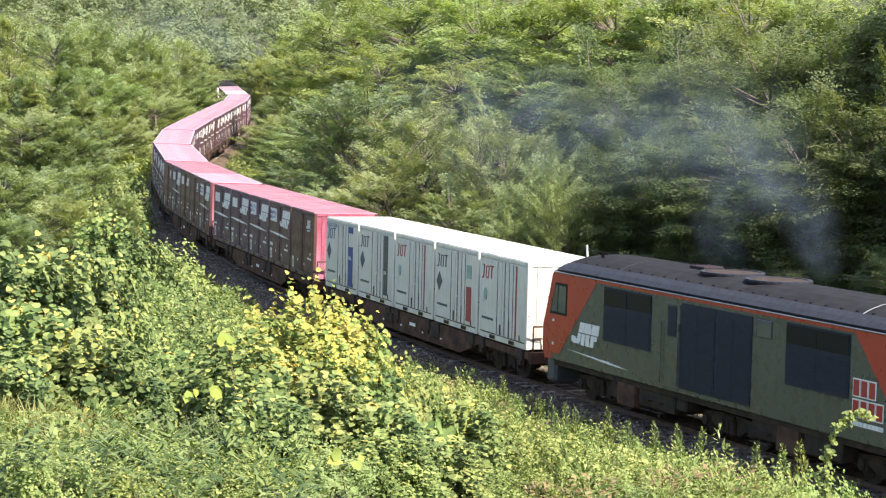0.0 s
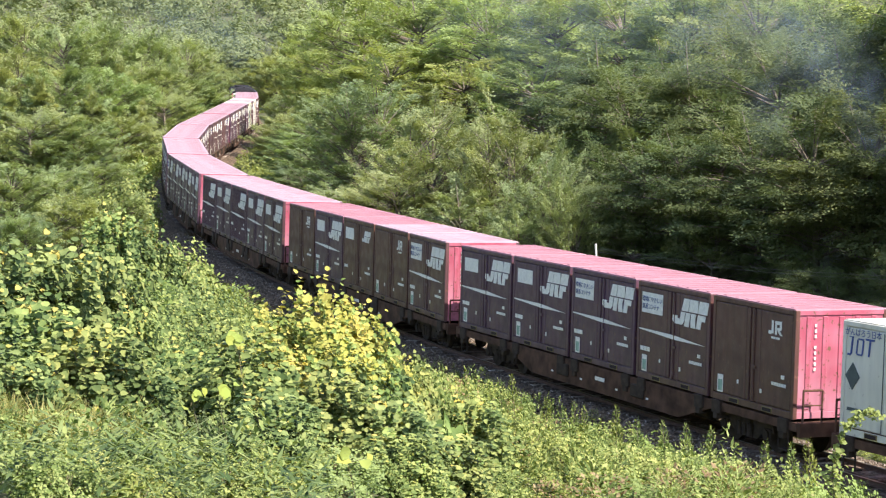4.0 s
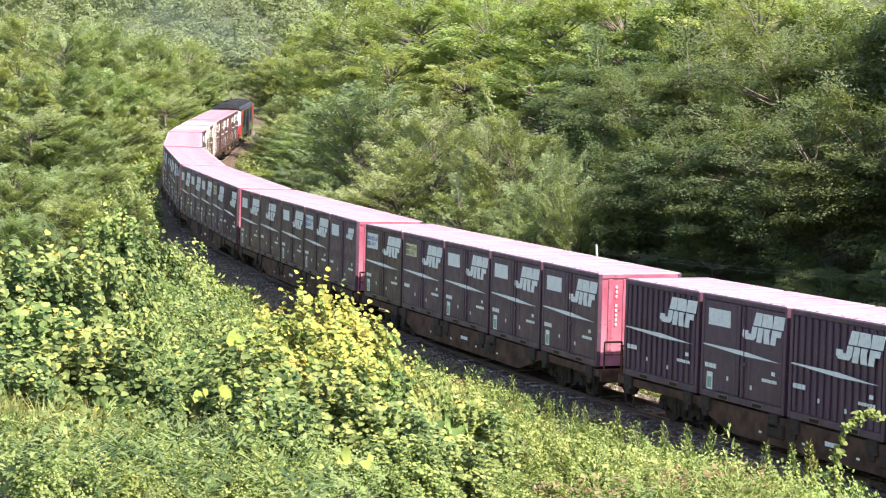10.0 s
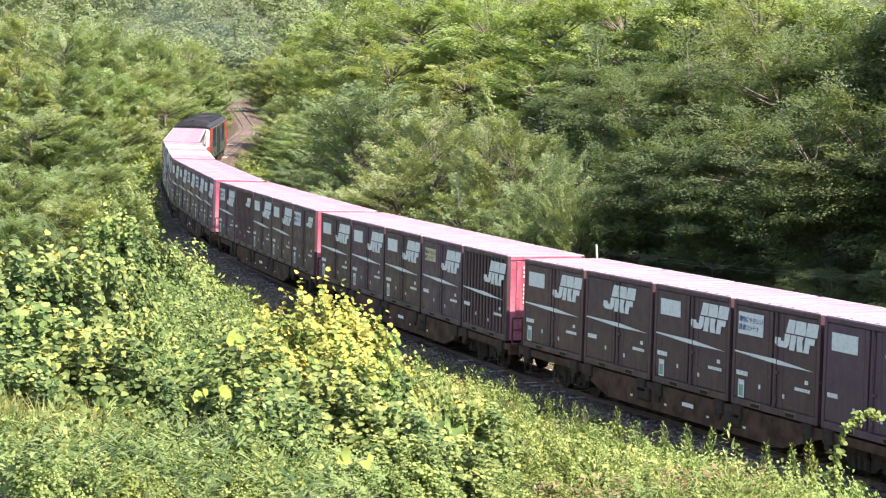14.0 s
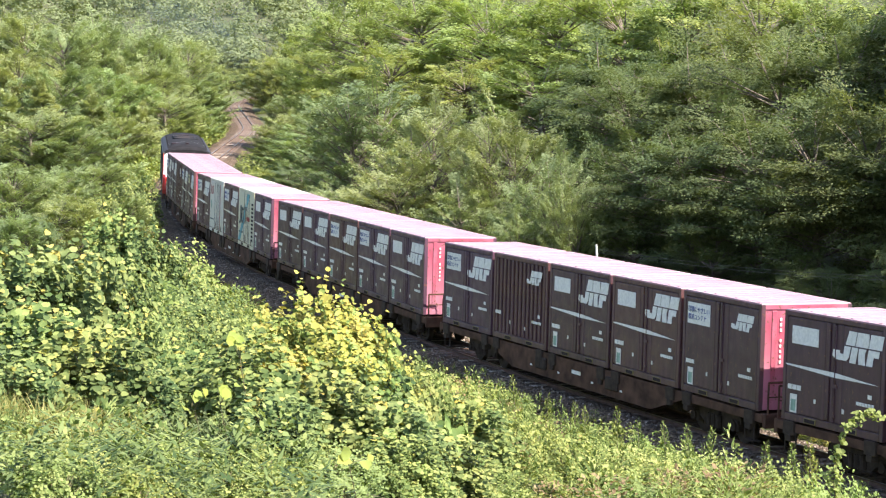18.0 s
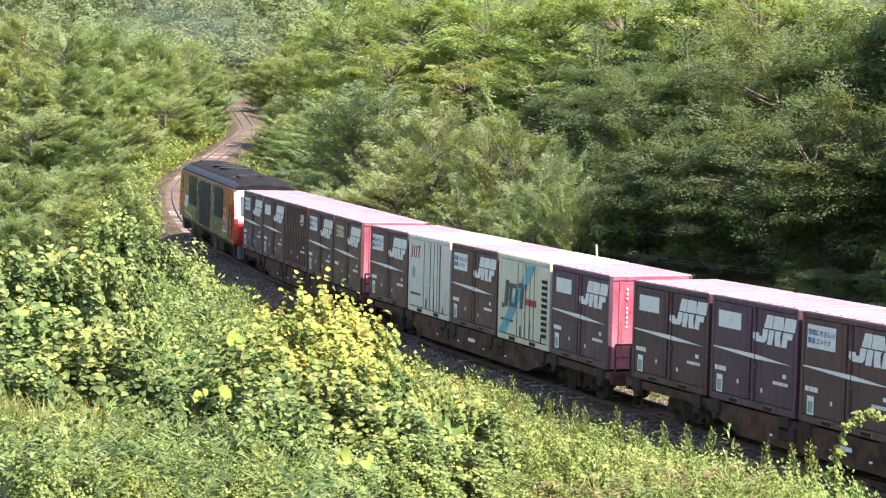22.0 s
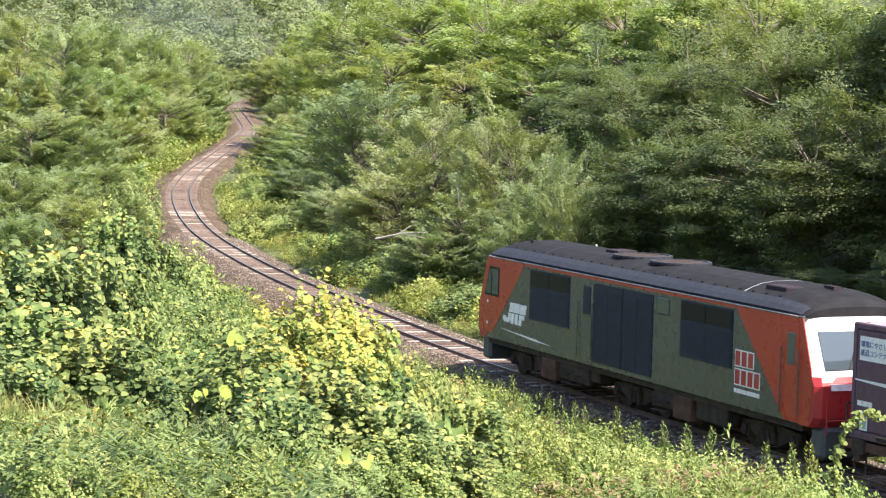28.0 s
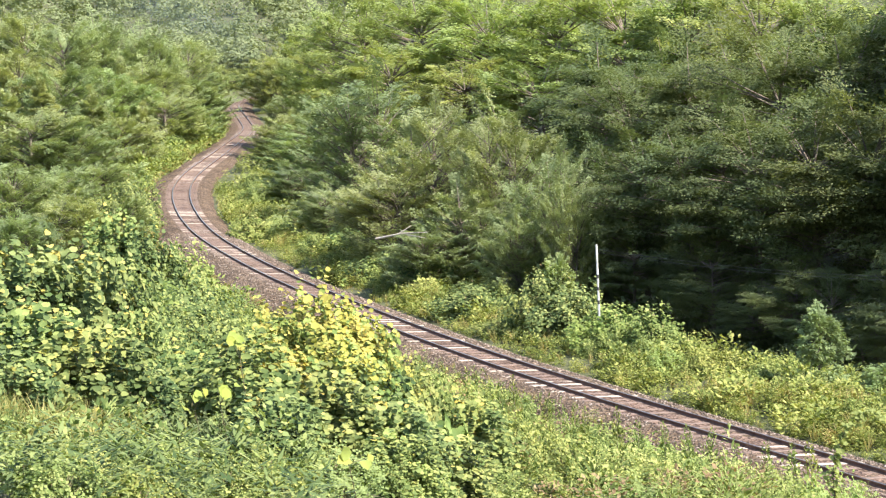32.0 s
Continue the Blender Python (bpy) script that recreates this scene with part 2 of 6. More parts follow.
CANT_S, CANT = [-300, 0, 50, 100, 150, 210, 240, 300], [0.08, 0.09, 0.077, 0.097, 0.075, 0.069, 0.02, -0.02]


def track(s, lat=0.0, up=0.0):
    """A point beside the track: lat metres towards the camera's side, up metres over the rails, in the canted frame."""
    x, y, z, th = (float(np.interp(s, _S, a)) for a in (_X, _Y, _Z, _TH))
    c = float(np.interp(s, CANT_S, CANT))
    n = Vector((-math.sin(th), math.cos(th), 0))
    side = n * math.cos(c) + Vector((0, 0, math.sin(c)))
    top = Vector((0, 0, math.cos(c))) - n * math.sin(c)
    return Vector((x, y, z)) + side * lat + top * up


def vehicle_pose(s, base):
    """Pose of a vehicle whose bogies, base metres apart, stand on the rails about s; x points ahead, -y to the camera's side."""
    a, b = track(s - base / 2), track(s + base / 2)
    fwd = (a - b).normalized()
    c = float(np.interp(s, CANT_S, CANT))
    right = Vector((-fwd.y, fwd.x, 0)).normalized() * -1
    up = right.cross(fwd).normalized()
    right, up = right * math.cos(c) + up * math.sin(c), up * math.cos(c) - right * math.sin(c)
    m = Matrix((fwd, -right, up)).transposed().to_4x4()
    m.translation = (a + b) / 2
    return m


RUN_T = [0, 5.5, 6.5, 9, 11, 13, 14.5, 17, 20, 23, 25, 28, 30, 32]
RUN_S = [98.15, 50.88, 42.2, 20.8, 3.5, -13.85, -26.9, -48.3, -73.5, -99.1, -115.8, -141.3, -158.4, -175.6]
SLACK = [-0.6, 0.0, 0.0, -0.15, 0.0, 0.0, -0.2, -0.45, 0.1, 0.1, 0.1]  # how far each wagon runs behind its even place


def run(t):
    return float(np.interp(t, RUN_T, RUN_S))


TIMES = [i * 0.5 for i in range(65)]
WAGON, LOCO = 20.4, 19.6


def near_track(x, y):
    """Nearest s and the distance to the line, positive on the camera's side, for arrays."""
    x, y = np.asarray(x, float), np.asarray(y, float)
    idx = np.arange(0, len(_S), 4)
    d2 = (x[..., None] - _X[idx]) ** 2 + (y[..., None] - _Y[idx]) ** 2
    i = idx[d2.argmin(-1)]
    lat = -(x - _X[i]) * np.sin(_TH[i]) + (y - _Y[i]) * np.cos(_TH[i])
    return _S[i], np.where(d2.min(-1) > 400, np.sign(lat) * np.sqrt(d2.min(-1)), lat)


def smooth(a, b, v):
    u = np.clip((v - a) / (b - a), 0, 1)
    return u * u * (3 - 2 * u)


def ground_z(x, y):
    x, y = np.asarray(x, float), np.asarray(y, float)
    s, lat = near_track(x, y)
    r = np.hypot(x, y)
    z = -0.00215 * s - 0.42 - 0.22 * (1 - smooth(2.3, 4.0, abs(lat))) + 0.12 * np.sin(x * 0.7 + y * 0.31) * smooth(3, 8, abs(lat))
    bank = np.minimum(0.31 * np.maximum(lat - 3.2, 0), 9.2) * (1 - smooth(60, 110, r))
    z = z + bank
    z = z + 0.10 * np.maximum(lat - 4, 0) * smooth(70, 130, r) * (lat > 0)
    z = z - 1.2 * smooth(4, 12, -lat) * (1 - smooth(90, 150, y)) + 0.02 * np.maximum(-lat - 12, 0)
    z = z + 0.10 * np.maximum(r - 375, 0)
    return z


def gz(x, y):
    return float(ground_z(x, y))


# ---- mesh helpers ----
def mesh_of(name, verts, faces, mat, flat=True):
    me = bpy.data.meshes.new(name)
    me.from_pydata([tuple(v) for v in verts], [], faces)
    me.materials.append(mat)
    me.validate()
    if not flat:
        me.polygons.foreach_set("use_smooth", [True] * len(me.polygons))
    return me


def link(name, me, parent=None, label="", m=None):
    ob = new(name, me)
    if parent is not None:
        ob.parent = parent
    if label:
        ob["label"] = label
    if m is not None:
        ob.matrix_basis = m
    return ob


def bm_mesh(name, bm, mat, flat=True):
    me = bpy.data.meshes.new(name)
    bmesh.ops.recalc_face_normals(bm, faces=bm.faces)
    bm.to_mesh(me)
    bm.free()
    me.materials.append(mat)
    if not flat:
        me.polygons.foreach_set("use_smooth", [True] * len(me.polygons))
    return me


def part(name, bm, mat, parent, label="", flat=True):
    return link(name, bm_mesh(name, bm, mat, flat), parent, label)


def box(bm, x0, x1, y0, y1, z0, z1, bev=0.0):
    g = bmesh.ops.create_cube(bm, size=1.0, matrix=Matrix.Translation(((x0 + x1) / 2, (y0 + y1) / 2, (z0 + z1) / 2))
                              @ Matrix.Diagonal((abs(x1 - x0), abs(y1 - y0), abs(z1 - z0), 1)))
    if bev:
        es = list({e for v in g["verts"] for e in v.link_edges})
        bmesh.ops.bevel(bm, geom=es, offset=bev, segments=1, affect="EDGES")
    return bm


def boxes(*rows, bev=0.0):
    bm = bmesh.new()
    for r in rows:
        box(bm, *r, bev=bev)
    return bm


def cyl(bm, a, b, r, seg=10, r2=None):
    a, b = Vector(a), Vector(b)
    m = Matrix.Translation((a + b) / 2) @ (b - a).to_track_quat("Z", "Y").to_matrix().to_4x4()
    bmesh.ops.create_cone(bm, cap_ends=True, segments=seg, radius1=r, radius2=r if r2 is None else r2, depth=(b - a).length, matrix=m)
    return bm


def prism(bm, pts, y0, y1):
    """A polygon in the xz plane given depth along y."""
    a = [bm.verts.new((x, y0, z)) for x, z in pts]
    b = [bm.verts.new((x, y1, z)) for x, z in pts]
    bm.faces.new(a)
    bm.faces.new(b[::-1])
    n = len(pts)
    for i in range(n):
        bm.faces.new((a[i], b[i], b[(i + 1) % n], a[(i + 1) % n]))
    return bm


def empty(name, m=None):
    ob = new(name)
    ob.empty_display_size = 0.5
    if m is not None:
        ob.matrix_basis = m
    return ob


# ---- ground, ballast, rails ----
def build_ground():
    xs = np.unique(np.concatenate([np.linspace(-2500, -140, 16), np.arange(-140, 150, 2.5), np.linspace(150, 2500, 16)]))
    ys = np.unique(np.concatenate([np.linspace(-2500, -40, 14), np.arange(-40, 360, 2.5), np.linspace(360, 3000, 20)]))
    gx, gy = np.meshgrid(xs, ys)
    z = np.empty(gx.shape)
    for i in range(gx.shape[0]):
        z[i] = ground_z(gx[i], gy[i])
    n, m = len(xs), len(ys)
    verts = np.stack([gx.ravel(), gy.ravel(), z.ravel()], 1)
    faces = [(j * n + i, j * n + i + 1, (j + 1) * n + i + 1, (j + 1) * n + i) for j in range(m - 1) for i in range(n - 1)]
    tagged(link("ground", mesh_of("ground", verts, faces, M["ground"], False)), "weedy green valley floor and banks around the railway",
           "ground", kind="structure")


def sweep(name, prof, s0, s1, step, mat, closed=True, jitter=0.0):
    ss = np.arange(s0, s1 + 0.01, step)
    verts, faces, k = [], [], len(prof)
    rnd = random.Random(3)
    for s in ss:
        for la, up in prof:
            verts.append(track(s, la + rnd.uniform(-jitter, jitter), up + rnd.uniform(-jitter, jitter) * 0.5))
    rng = k if closed else k - 1
    for i in range(len(ss) - 1):
        for j in range(rng):
            a, b = i * k + j, i * k + (j + 1) % k
            faces.append((a, b, b + k, a + k))
    return mesh_of(name, verts, faces, mat, not closed)


def build_track():
    bed = link("ballast_bed", sweep("ballast_bed", [(3.0, -0.95), (2.3, -0.52), (1.75, -0.25), (1.3, -0.135), (0.9, -0.112), (0.5, -0.115), (0, -0.112),
                                            (-0.5, -0.115), (-0.9, -0.112), (-1.3, -0.135), (-1.75, -0.25), (-2.3, -0.52), (-3.0, -0.95)],
                                    -120, 390, 0.4, M["ballast"], False, 0.022))
    tagged(bed, "grey and rust-brown crushed stone ballast bed", "ballast", kind="structure")
    link("ballast_crib", sweep("ballast_crib", [(0.95, -0.107), (0.5, -0.110), (0, -0.105), (-0.5, -0.110), (-0.95, -0.107)], -120, 390, 0.4, M["crib"], False, 0.012),
         bed, "rust-brown fouled stones between the rails")
    rng = np.random.default_rng(40)
    n = 15000
    ss = 8 + 85 * rng.uniform(0, 1, n) ** 1.3
    la = rng.uniform(0.8, 2.35, n) * rng.choice([-1, 1], n)
    vs, fs = [], []
    for k in range(n):
        z = float(np.interp(abs(la[k]), [0.9, 1.3, 1.75, 2.3, 3.0], [-0.112, -0.135, -0.25, -0.52, -0.95]))
        o = track(ss[k], la[k], z + 0.012)
        a, b, c = rng.uniform(0.022, 0.045, 3)
        q = rng.uniform(0, 3.14)
        u, w = Vector((math.cos(q), math.sin(q), 0.2)), Vector((-math.sin(q), math.cos(q), -0.15))
        i = len(vs)
        vs += [o + u * a, o + w * b, o - u * a, o - w * b, o + Vector((0, 0, c)), o - Vector((0, 0, c * 0.7))]
        fs += [(i, i + 1, i + 4), (i + 1, i + 2, i + 4), (i + 2, i + 3, i + 4), (i + 3, i, i + 4), (i + 1, i, i + 5), (i + 3, i + 2, i + 5)]
    tagged(link("loose_stones", mesh_of("loose_stones", vs, fs, M["stone"])), "loose grey stones on the ballast shoulders", "stones", kind="stuff")
    rails = tagged(empty("railway_track"), "single curved railway track with rusty rails on ballast", "railway track", kind="structure")
    web = [(0.062, -0.116), (0.062, -0.108), (0.012, -0.092), (0.012, -0.045), (0.033, -0.032), (0.033, -0.004), (-0.033, -0.004), (-0.033, -0.032),
           (-0.012, -0.045), (-0.012, -0.092), (-0.062, -0.108), (-0.062, -0.116)]
    for side in (0.567, -0.567):
        r = link("rail", sweep("rail", [(a + side, b) for a, b in web], -120, 390, 1.0, M["rail"]), rails)
        link("rail_head", sweep("rail_head", [(side + 0.028, -0.004), (side + 0.022, 0.0), (side - 0.022, 0.0), (side - 0.028, -0.004)],
                                -120, 390, 1.0, M["railhead"], False), r, "worn bright running surface")
    bm = boxes((-0.11, 0.11, -1.05, 1.05, -0.07, 0.07), bev=0.015)
    wood = bm_mesh("sleeper", bm, M["sleeper"])
    pale = bm_mesh("sleeper", boxes((-0.12, 0.12, -1.03, 1.03, -0.075, 0.075), bev=0.02), M["concrete"])
    rnd = random.Random(11)
    far_dark, far_pale = ([], []), ([], [])
    for i in range(560):
        s = 8 + i * 0.62
        o = track(s, 0, -0.168 + rnd.uniform(-0.012, 0.004))
        d = (track(s - 0.2) - track(s + 0.2)).normalized()
        side = (track(s, -1) - track(s, 1)).normalized()
        light = noise.noise(Vector((s * 0.09, 3.1, 0))) + rnd.uniform(-0.45, 0.45) > 0.36
        m = Matrix((d, side, d.cross(side))).transposed().to_4x4()
        m.translation = o
        m = m @ pose(0, rnd.uniform(-0.03, 0.03), 0, 0, 0, rnd.uniform(-1.5, 1.5))
        if i < 300:
            link("sleeper", pale if light else wood, rails, "pale grey sleeper" if light else "", m)
        else:
            vs, fs = far_pale if light and rnd.random() < 0.55 else far_dark
            b = len(vs)
            for sx in (-0.11, 0.11):
                for sy in (-1.05, 1.05):
                    for sz in (-0.07, 0.075):
                        vs.append(m @ Vector((sx, sy, sz)))
            fs += [tuple(b + q for q in f) for f in ((1, 5, 7, 3), (0, 1, 3, 2), (4, 6, 7, 5), (0, 4, 5, 1), (2, 3, 7, 6))]
    for (vs, fs), mat, label in ((far_dark, M["sleeper"], "brown distant sleepers"), (far_pale, M["concrete"], "pale distant sleepers")):
        far = link("far_sleepers", mesh_of("far_sleepers", vs, fs, mat), rails, label)
        far["kind"] = "stuff"


# ---- containers ----
CL, CW, CH = 3.715, 2.45, 2.5


def marks(name, rows, mat, parent, label="", y=-CW / 2 - 0.012, both=True):
    """Flat painted shapes on a long side: polygons in x and z. The other side has them too, turned about."""
    bm = bmesh.new()
    for pts in rows:
        prism(bm, pts, y, y + 0.009)
    me = bm_mesh(name, bm, mat)
    obs = [link(name, me, parent, label)]
    if both:
        obs.append(link(name, me, parent, label, Matrix.Rotation(math.pi, 4, "Z")))
    for ob in obs:
        if name in ("owner_sign", "owner_line", "number_line", "code_line", "tag_plate"):
            ob["kind"] = "stuff"


def rect(x0, x1, z0, z1, slant=0.0):
    h = (z1 - z0) * slant
    return [(x0, z0), (x1, z0), (x1 + h, z1), (x0 + h, z1)]


def freight_mark(x, z, k):
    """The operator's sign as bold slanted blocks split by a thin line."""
    s, out = 0.22, []
    up, lo, top = 0.262, 0.238, 0.50
    rows = [[(0.15, up), (0.405, up), (0.405, top), (0.19, top)], [(0.425, up), (0.765, up), (0.775, 0.33), (0.73, top), (0.425, top)],
            [(0.785, up), (1.13, up), (1.13, top), (0.785, top)],
            [(0.13, lo), (0.30, lo), (0.30, 0.06), (0.24, -0.01), (-0.06, -0.01), (-0.16, 0.05), (-0.16, 0.15), (0.02, 0.15), (0.03, 0.10), (0.13, 0.10)],
            [(0.33, lo), (0.50, lo), (0.50, -0.03), (0.33, -0.03)], [(0.53, lo), (0.73, lo), (0.70, 0.16), (0.76, -0.03), (0.58, -0.03), (0.54, 0.10)],
            [(0.785, lo), (1.08, lo), (1.08, 0.125), (0.95, 0.125), (0.95, -0.03), (0.785, -0.03)]]
    for row in rows:
        out.append([(x + (px + s * pz) * k, z + pz * k) for px, pz in row])
    return out


def bars(x, z, w, h, n=1, gap=0.02):
    u = (w - gap * (n - 1)) / n
    return [rect(x + i * (u + gap), x + i * (u + gap) + u, z, z + h) for i in range(n)]


def sign_words(parent, lines, x, z, size, mat):
    for k, words in enumerate(lines):
        cu = bpy.data.curves.new("sign_text", "FONT")
        cu.body, cu.size, cu.extrude = words, size, 0.002
        tmp = bpy.data.objects.new("sign_text", cu)
        me = bpy.data.meshes.new_from_object(tmp)
        bpy.data.objects.remove(tmp)
        me.materials.clear()
        me.materials.append(mat)
        m = Matrix.Translation((x, -CW / 2 - 0.026, z - k * size * 1.25)) @ Matrix.Rotation(math.pi / 2, 4, "X")
        link("sign_text", me, parent, "", m)
        link("sign_text", me, parent, "", Matrix.Rotation(math.pi, 4, "Z") @ m)


def shell(kind, paint, roof_mat, ribbed):
    root = empty("freight_container")
    y, hx = CW / 2, CL / 2
    bm = boxes((-hx + 0.06, hx - 0.06, -y + 0.05, y - 0.05, 0.1, CH - 0.06))
    part("body", bm, M[paint], root)
    posts = bm_mesh("corner_post", boxes((-0.06, 0.06, -0.06, 0.06, 0.0, CH - 0.02), bev=0.012), M[paint])
    for sx in (-1, 1):
        for sy in (-1, 1):
            link("corner_post", posts, root, "", Matrix.Translation((sx * (hx - 0.06), sy * (y - 0.06), 0)))
    rail_b = bm_mesh("bottom_rail", boxes((-hx + 0.12, hx - 0.12, -0.06, 0.06, 0.0, 0.16), bev=0.01), M[paint])
    rail_t = bm_mesh("top_rail", boxes((-hx + 0.12, hx - 0.12, -0.06, 0.06, CH - 0.14, CH - 0.02), bev=0.015), M[paint])
    for sy in (-1, 1):
        link("bottom_rail", rail_b, root, "", Matrix.Translation((0, sy * (y - 0.061), 0)))
        link("top_rail", rail_t, root, "", Matrix.Translation((0, sy * (y - 0.061), 0)))
    # roof: a shallow ridge with pressed ribs and lifting lugs
    bm = bmesh.new()
    prism(bm, [(-hx + 0.02, CH - 0.03), (hx - 0.02, CH - 0.03), (hx - 0.05, CH), (-hx + 0.05, CH)], -y + 0.02, y - 0.02)
    roof = part("roof", bm, M[roof_mat], root, "ribbed roof panel")
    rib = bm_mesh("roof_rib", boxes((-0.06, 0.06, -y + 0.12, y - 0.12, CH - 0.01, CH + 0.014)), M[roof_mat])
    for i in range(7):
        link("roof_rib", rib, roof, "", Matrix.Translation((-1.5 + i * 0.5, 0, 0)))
    # ends with upright pressings and a lock bar
    bm = boxes((hx - 0.065, hx - 0.03, -y + 0.11, y - 0.11, 0.12, CH - 0.05))
    end_mat = M["end_red_lit"] if paint.startswith(("maroon", "brown")) else M[paint]
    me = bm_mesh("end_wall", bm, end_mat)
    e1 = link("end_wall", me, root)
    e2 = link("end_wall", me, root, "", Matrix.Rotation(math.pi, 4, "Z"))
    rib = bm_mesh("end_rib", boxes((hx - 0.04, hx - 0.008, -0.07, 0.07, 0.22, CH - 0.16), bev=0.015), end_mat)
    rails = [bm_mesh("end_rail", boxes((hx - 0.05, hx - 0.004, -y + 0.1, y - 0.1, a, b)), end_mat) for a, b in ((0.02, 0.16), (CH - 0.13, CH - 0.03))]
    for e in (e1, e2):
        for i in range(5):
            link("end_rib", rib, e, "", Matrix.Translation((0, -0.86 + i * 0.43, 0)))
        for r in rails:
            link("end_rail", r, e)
    if paint.startswith(("maroon", "brown")):
        bm = bmesh.new()
        for i in range(9):
            if i != 3:
                box(bm, hx - 0.006, hx - 0.001, -0.715, -0.665, 2.1 - i * 0.125, 2.17 - i * 0.125)
        me = bm_mesh("number_line", bm, M["mark"])
        link("number_line", me, e1)
        link("number_line", me, e2)
    # long sides
    if ribbed:
        me = bm_mesh("side_rib", boxes((-0.065, 0.065, -y, -y + 0.06, 0.18, CH - 0.15), bev=0.02), M[paint])
        for turn in (Matrix.Identity(4), Matrix.Rotation(math.pi, 4, "Z")):
            for i in range(13):
                link("side_rib", me, root, "", turn @ Matrix.Translation((-1.62 + i * 0.27, 0, 0)))
    else:
        leaf = bm_mesh("side_door", boxes((-0.80, 0.80, -y + 0.004, -y + 0.06, 0.19, CH - 0.16), bev=0.012), M[paint])
        fold = bm_mesh("door_post", boxes((-0.045, 0.045, -y - 0.008, -y + 0.05, 0.17, CH - 0.15), bev=0.012), M[paint])
        rod = bmesh.new()
        cyl(rod, (0.12, -y - 0.012, 0.2), (0.12, -y - 0.012, CH - 0.2), 0.018, 6)
        box(rod, 0.02, 0.22, -y - 0.03, -y - 0.005, 0.95, 1.02)
        box(rod, 0.07, 0.17, -y - 0.03, -y - 0.002, 0.3, 0.36)
        rod = bm_mesh("lock_rod", rod, M[paint])
        for turn in (Matrix.Identity(4), Matrix.Rotation(math.pi, 4, "Z")):
            for x in (-0.92, 0.92):
                link("side_door", leaf, root, "", turn @ Matrix.Translation((x, 0, 0)))
            for x in (-0.30, 0.02, 0.34):
                link("door_post", fold, root, "", turn @ Matrix.Translation((x, 0, 0)))
            link("lock_rod", rod, root, "", turn)
    # fork pockets
    fk = bm_mesh("fork_pocket", boxes((-0.22, 0.22, -0.012, 0.012, 0.02, 0.14), bev=0.005), M["yellow"])
    fh = bm_mesh("pocket_opening", boxes((-0.19, 0.19, -0.016, 0.016, 0.035, 0.12)), M["seam"])
    for sy in (-1, 1):
        for x in (-0.75, 0.75):
            p = link("fork_pocket", fk, root, "yellow-edged fork pocket", Matrix.Translation((x, sy * (y + 0.002), 0)))
            link("pocket_opening", fh, p)
    return root


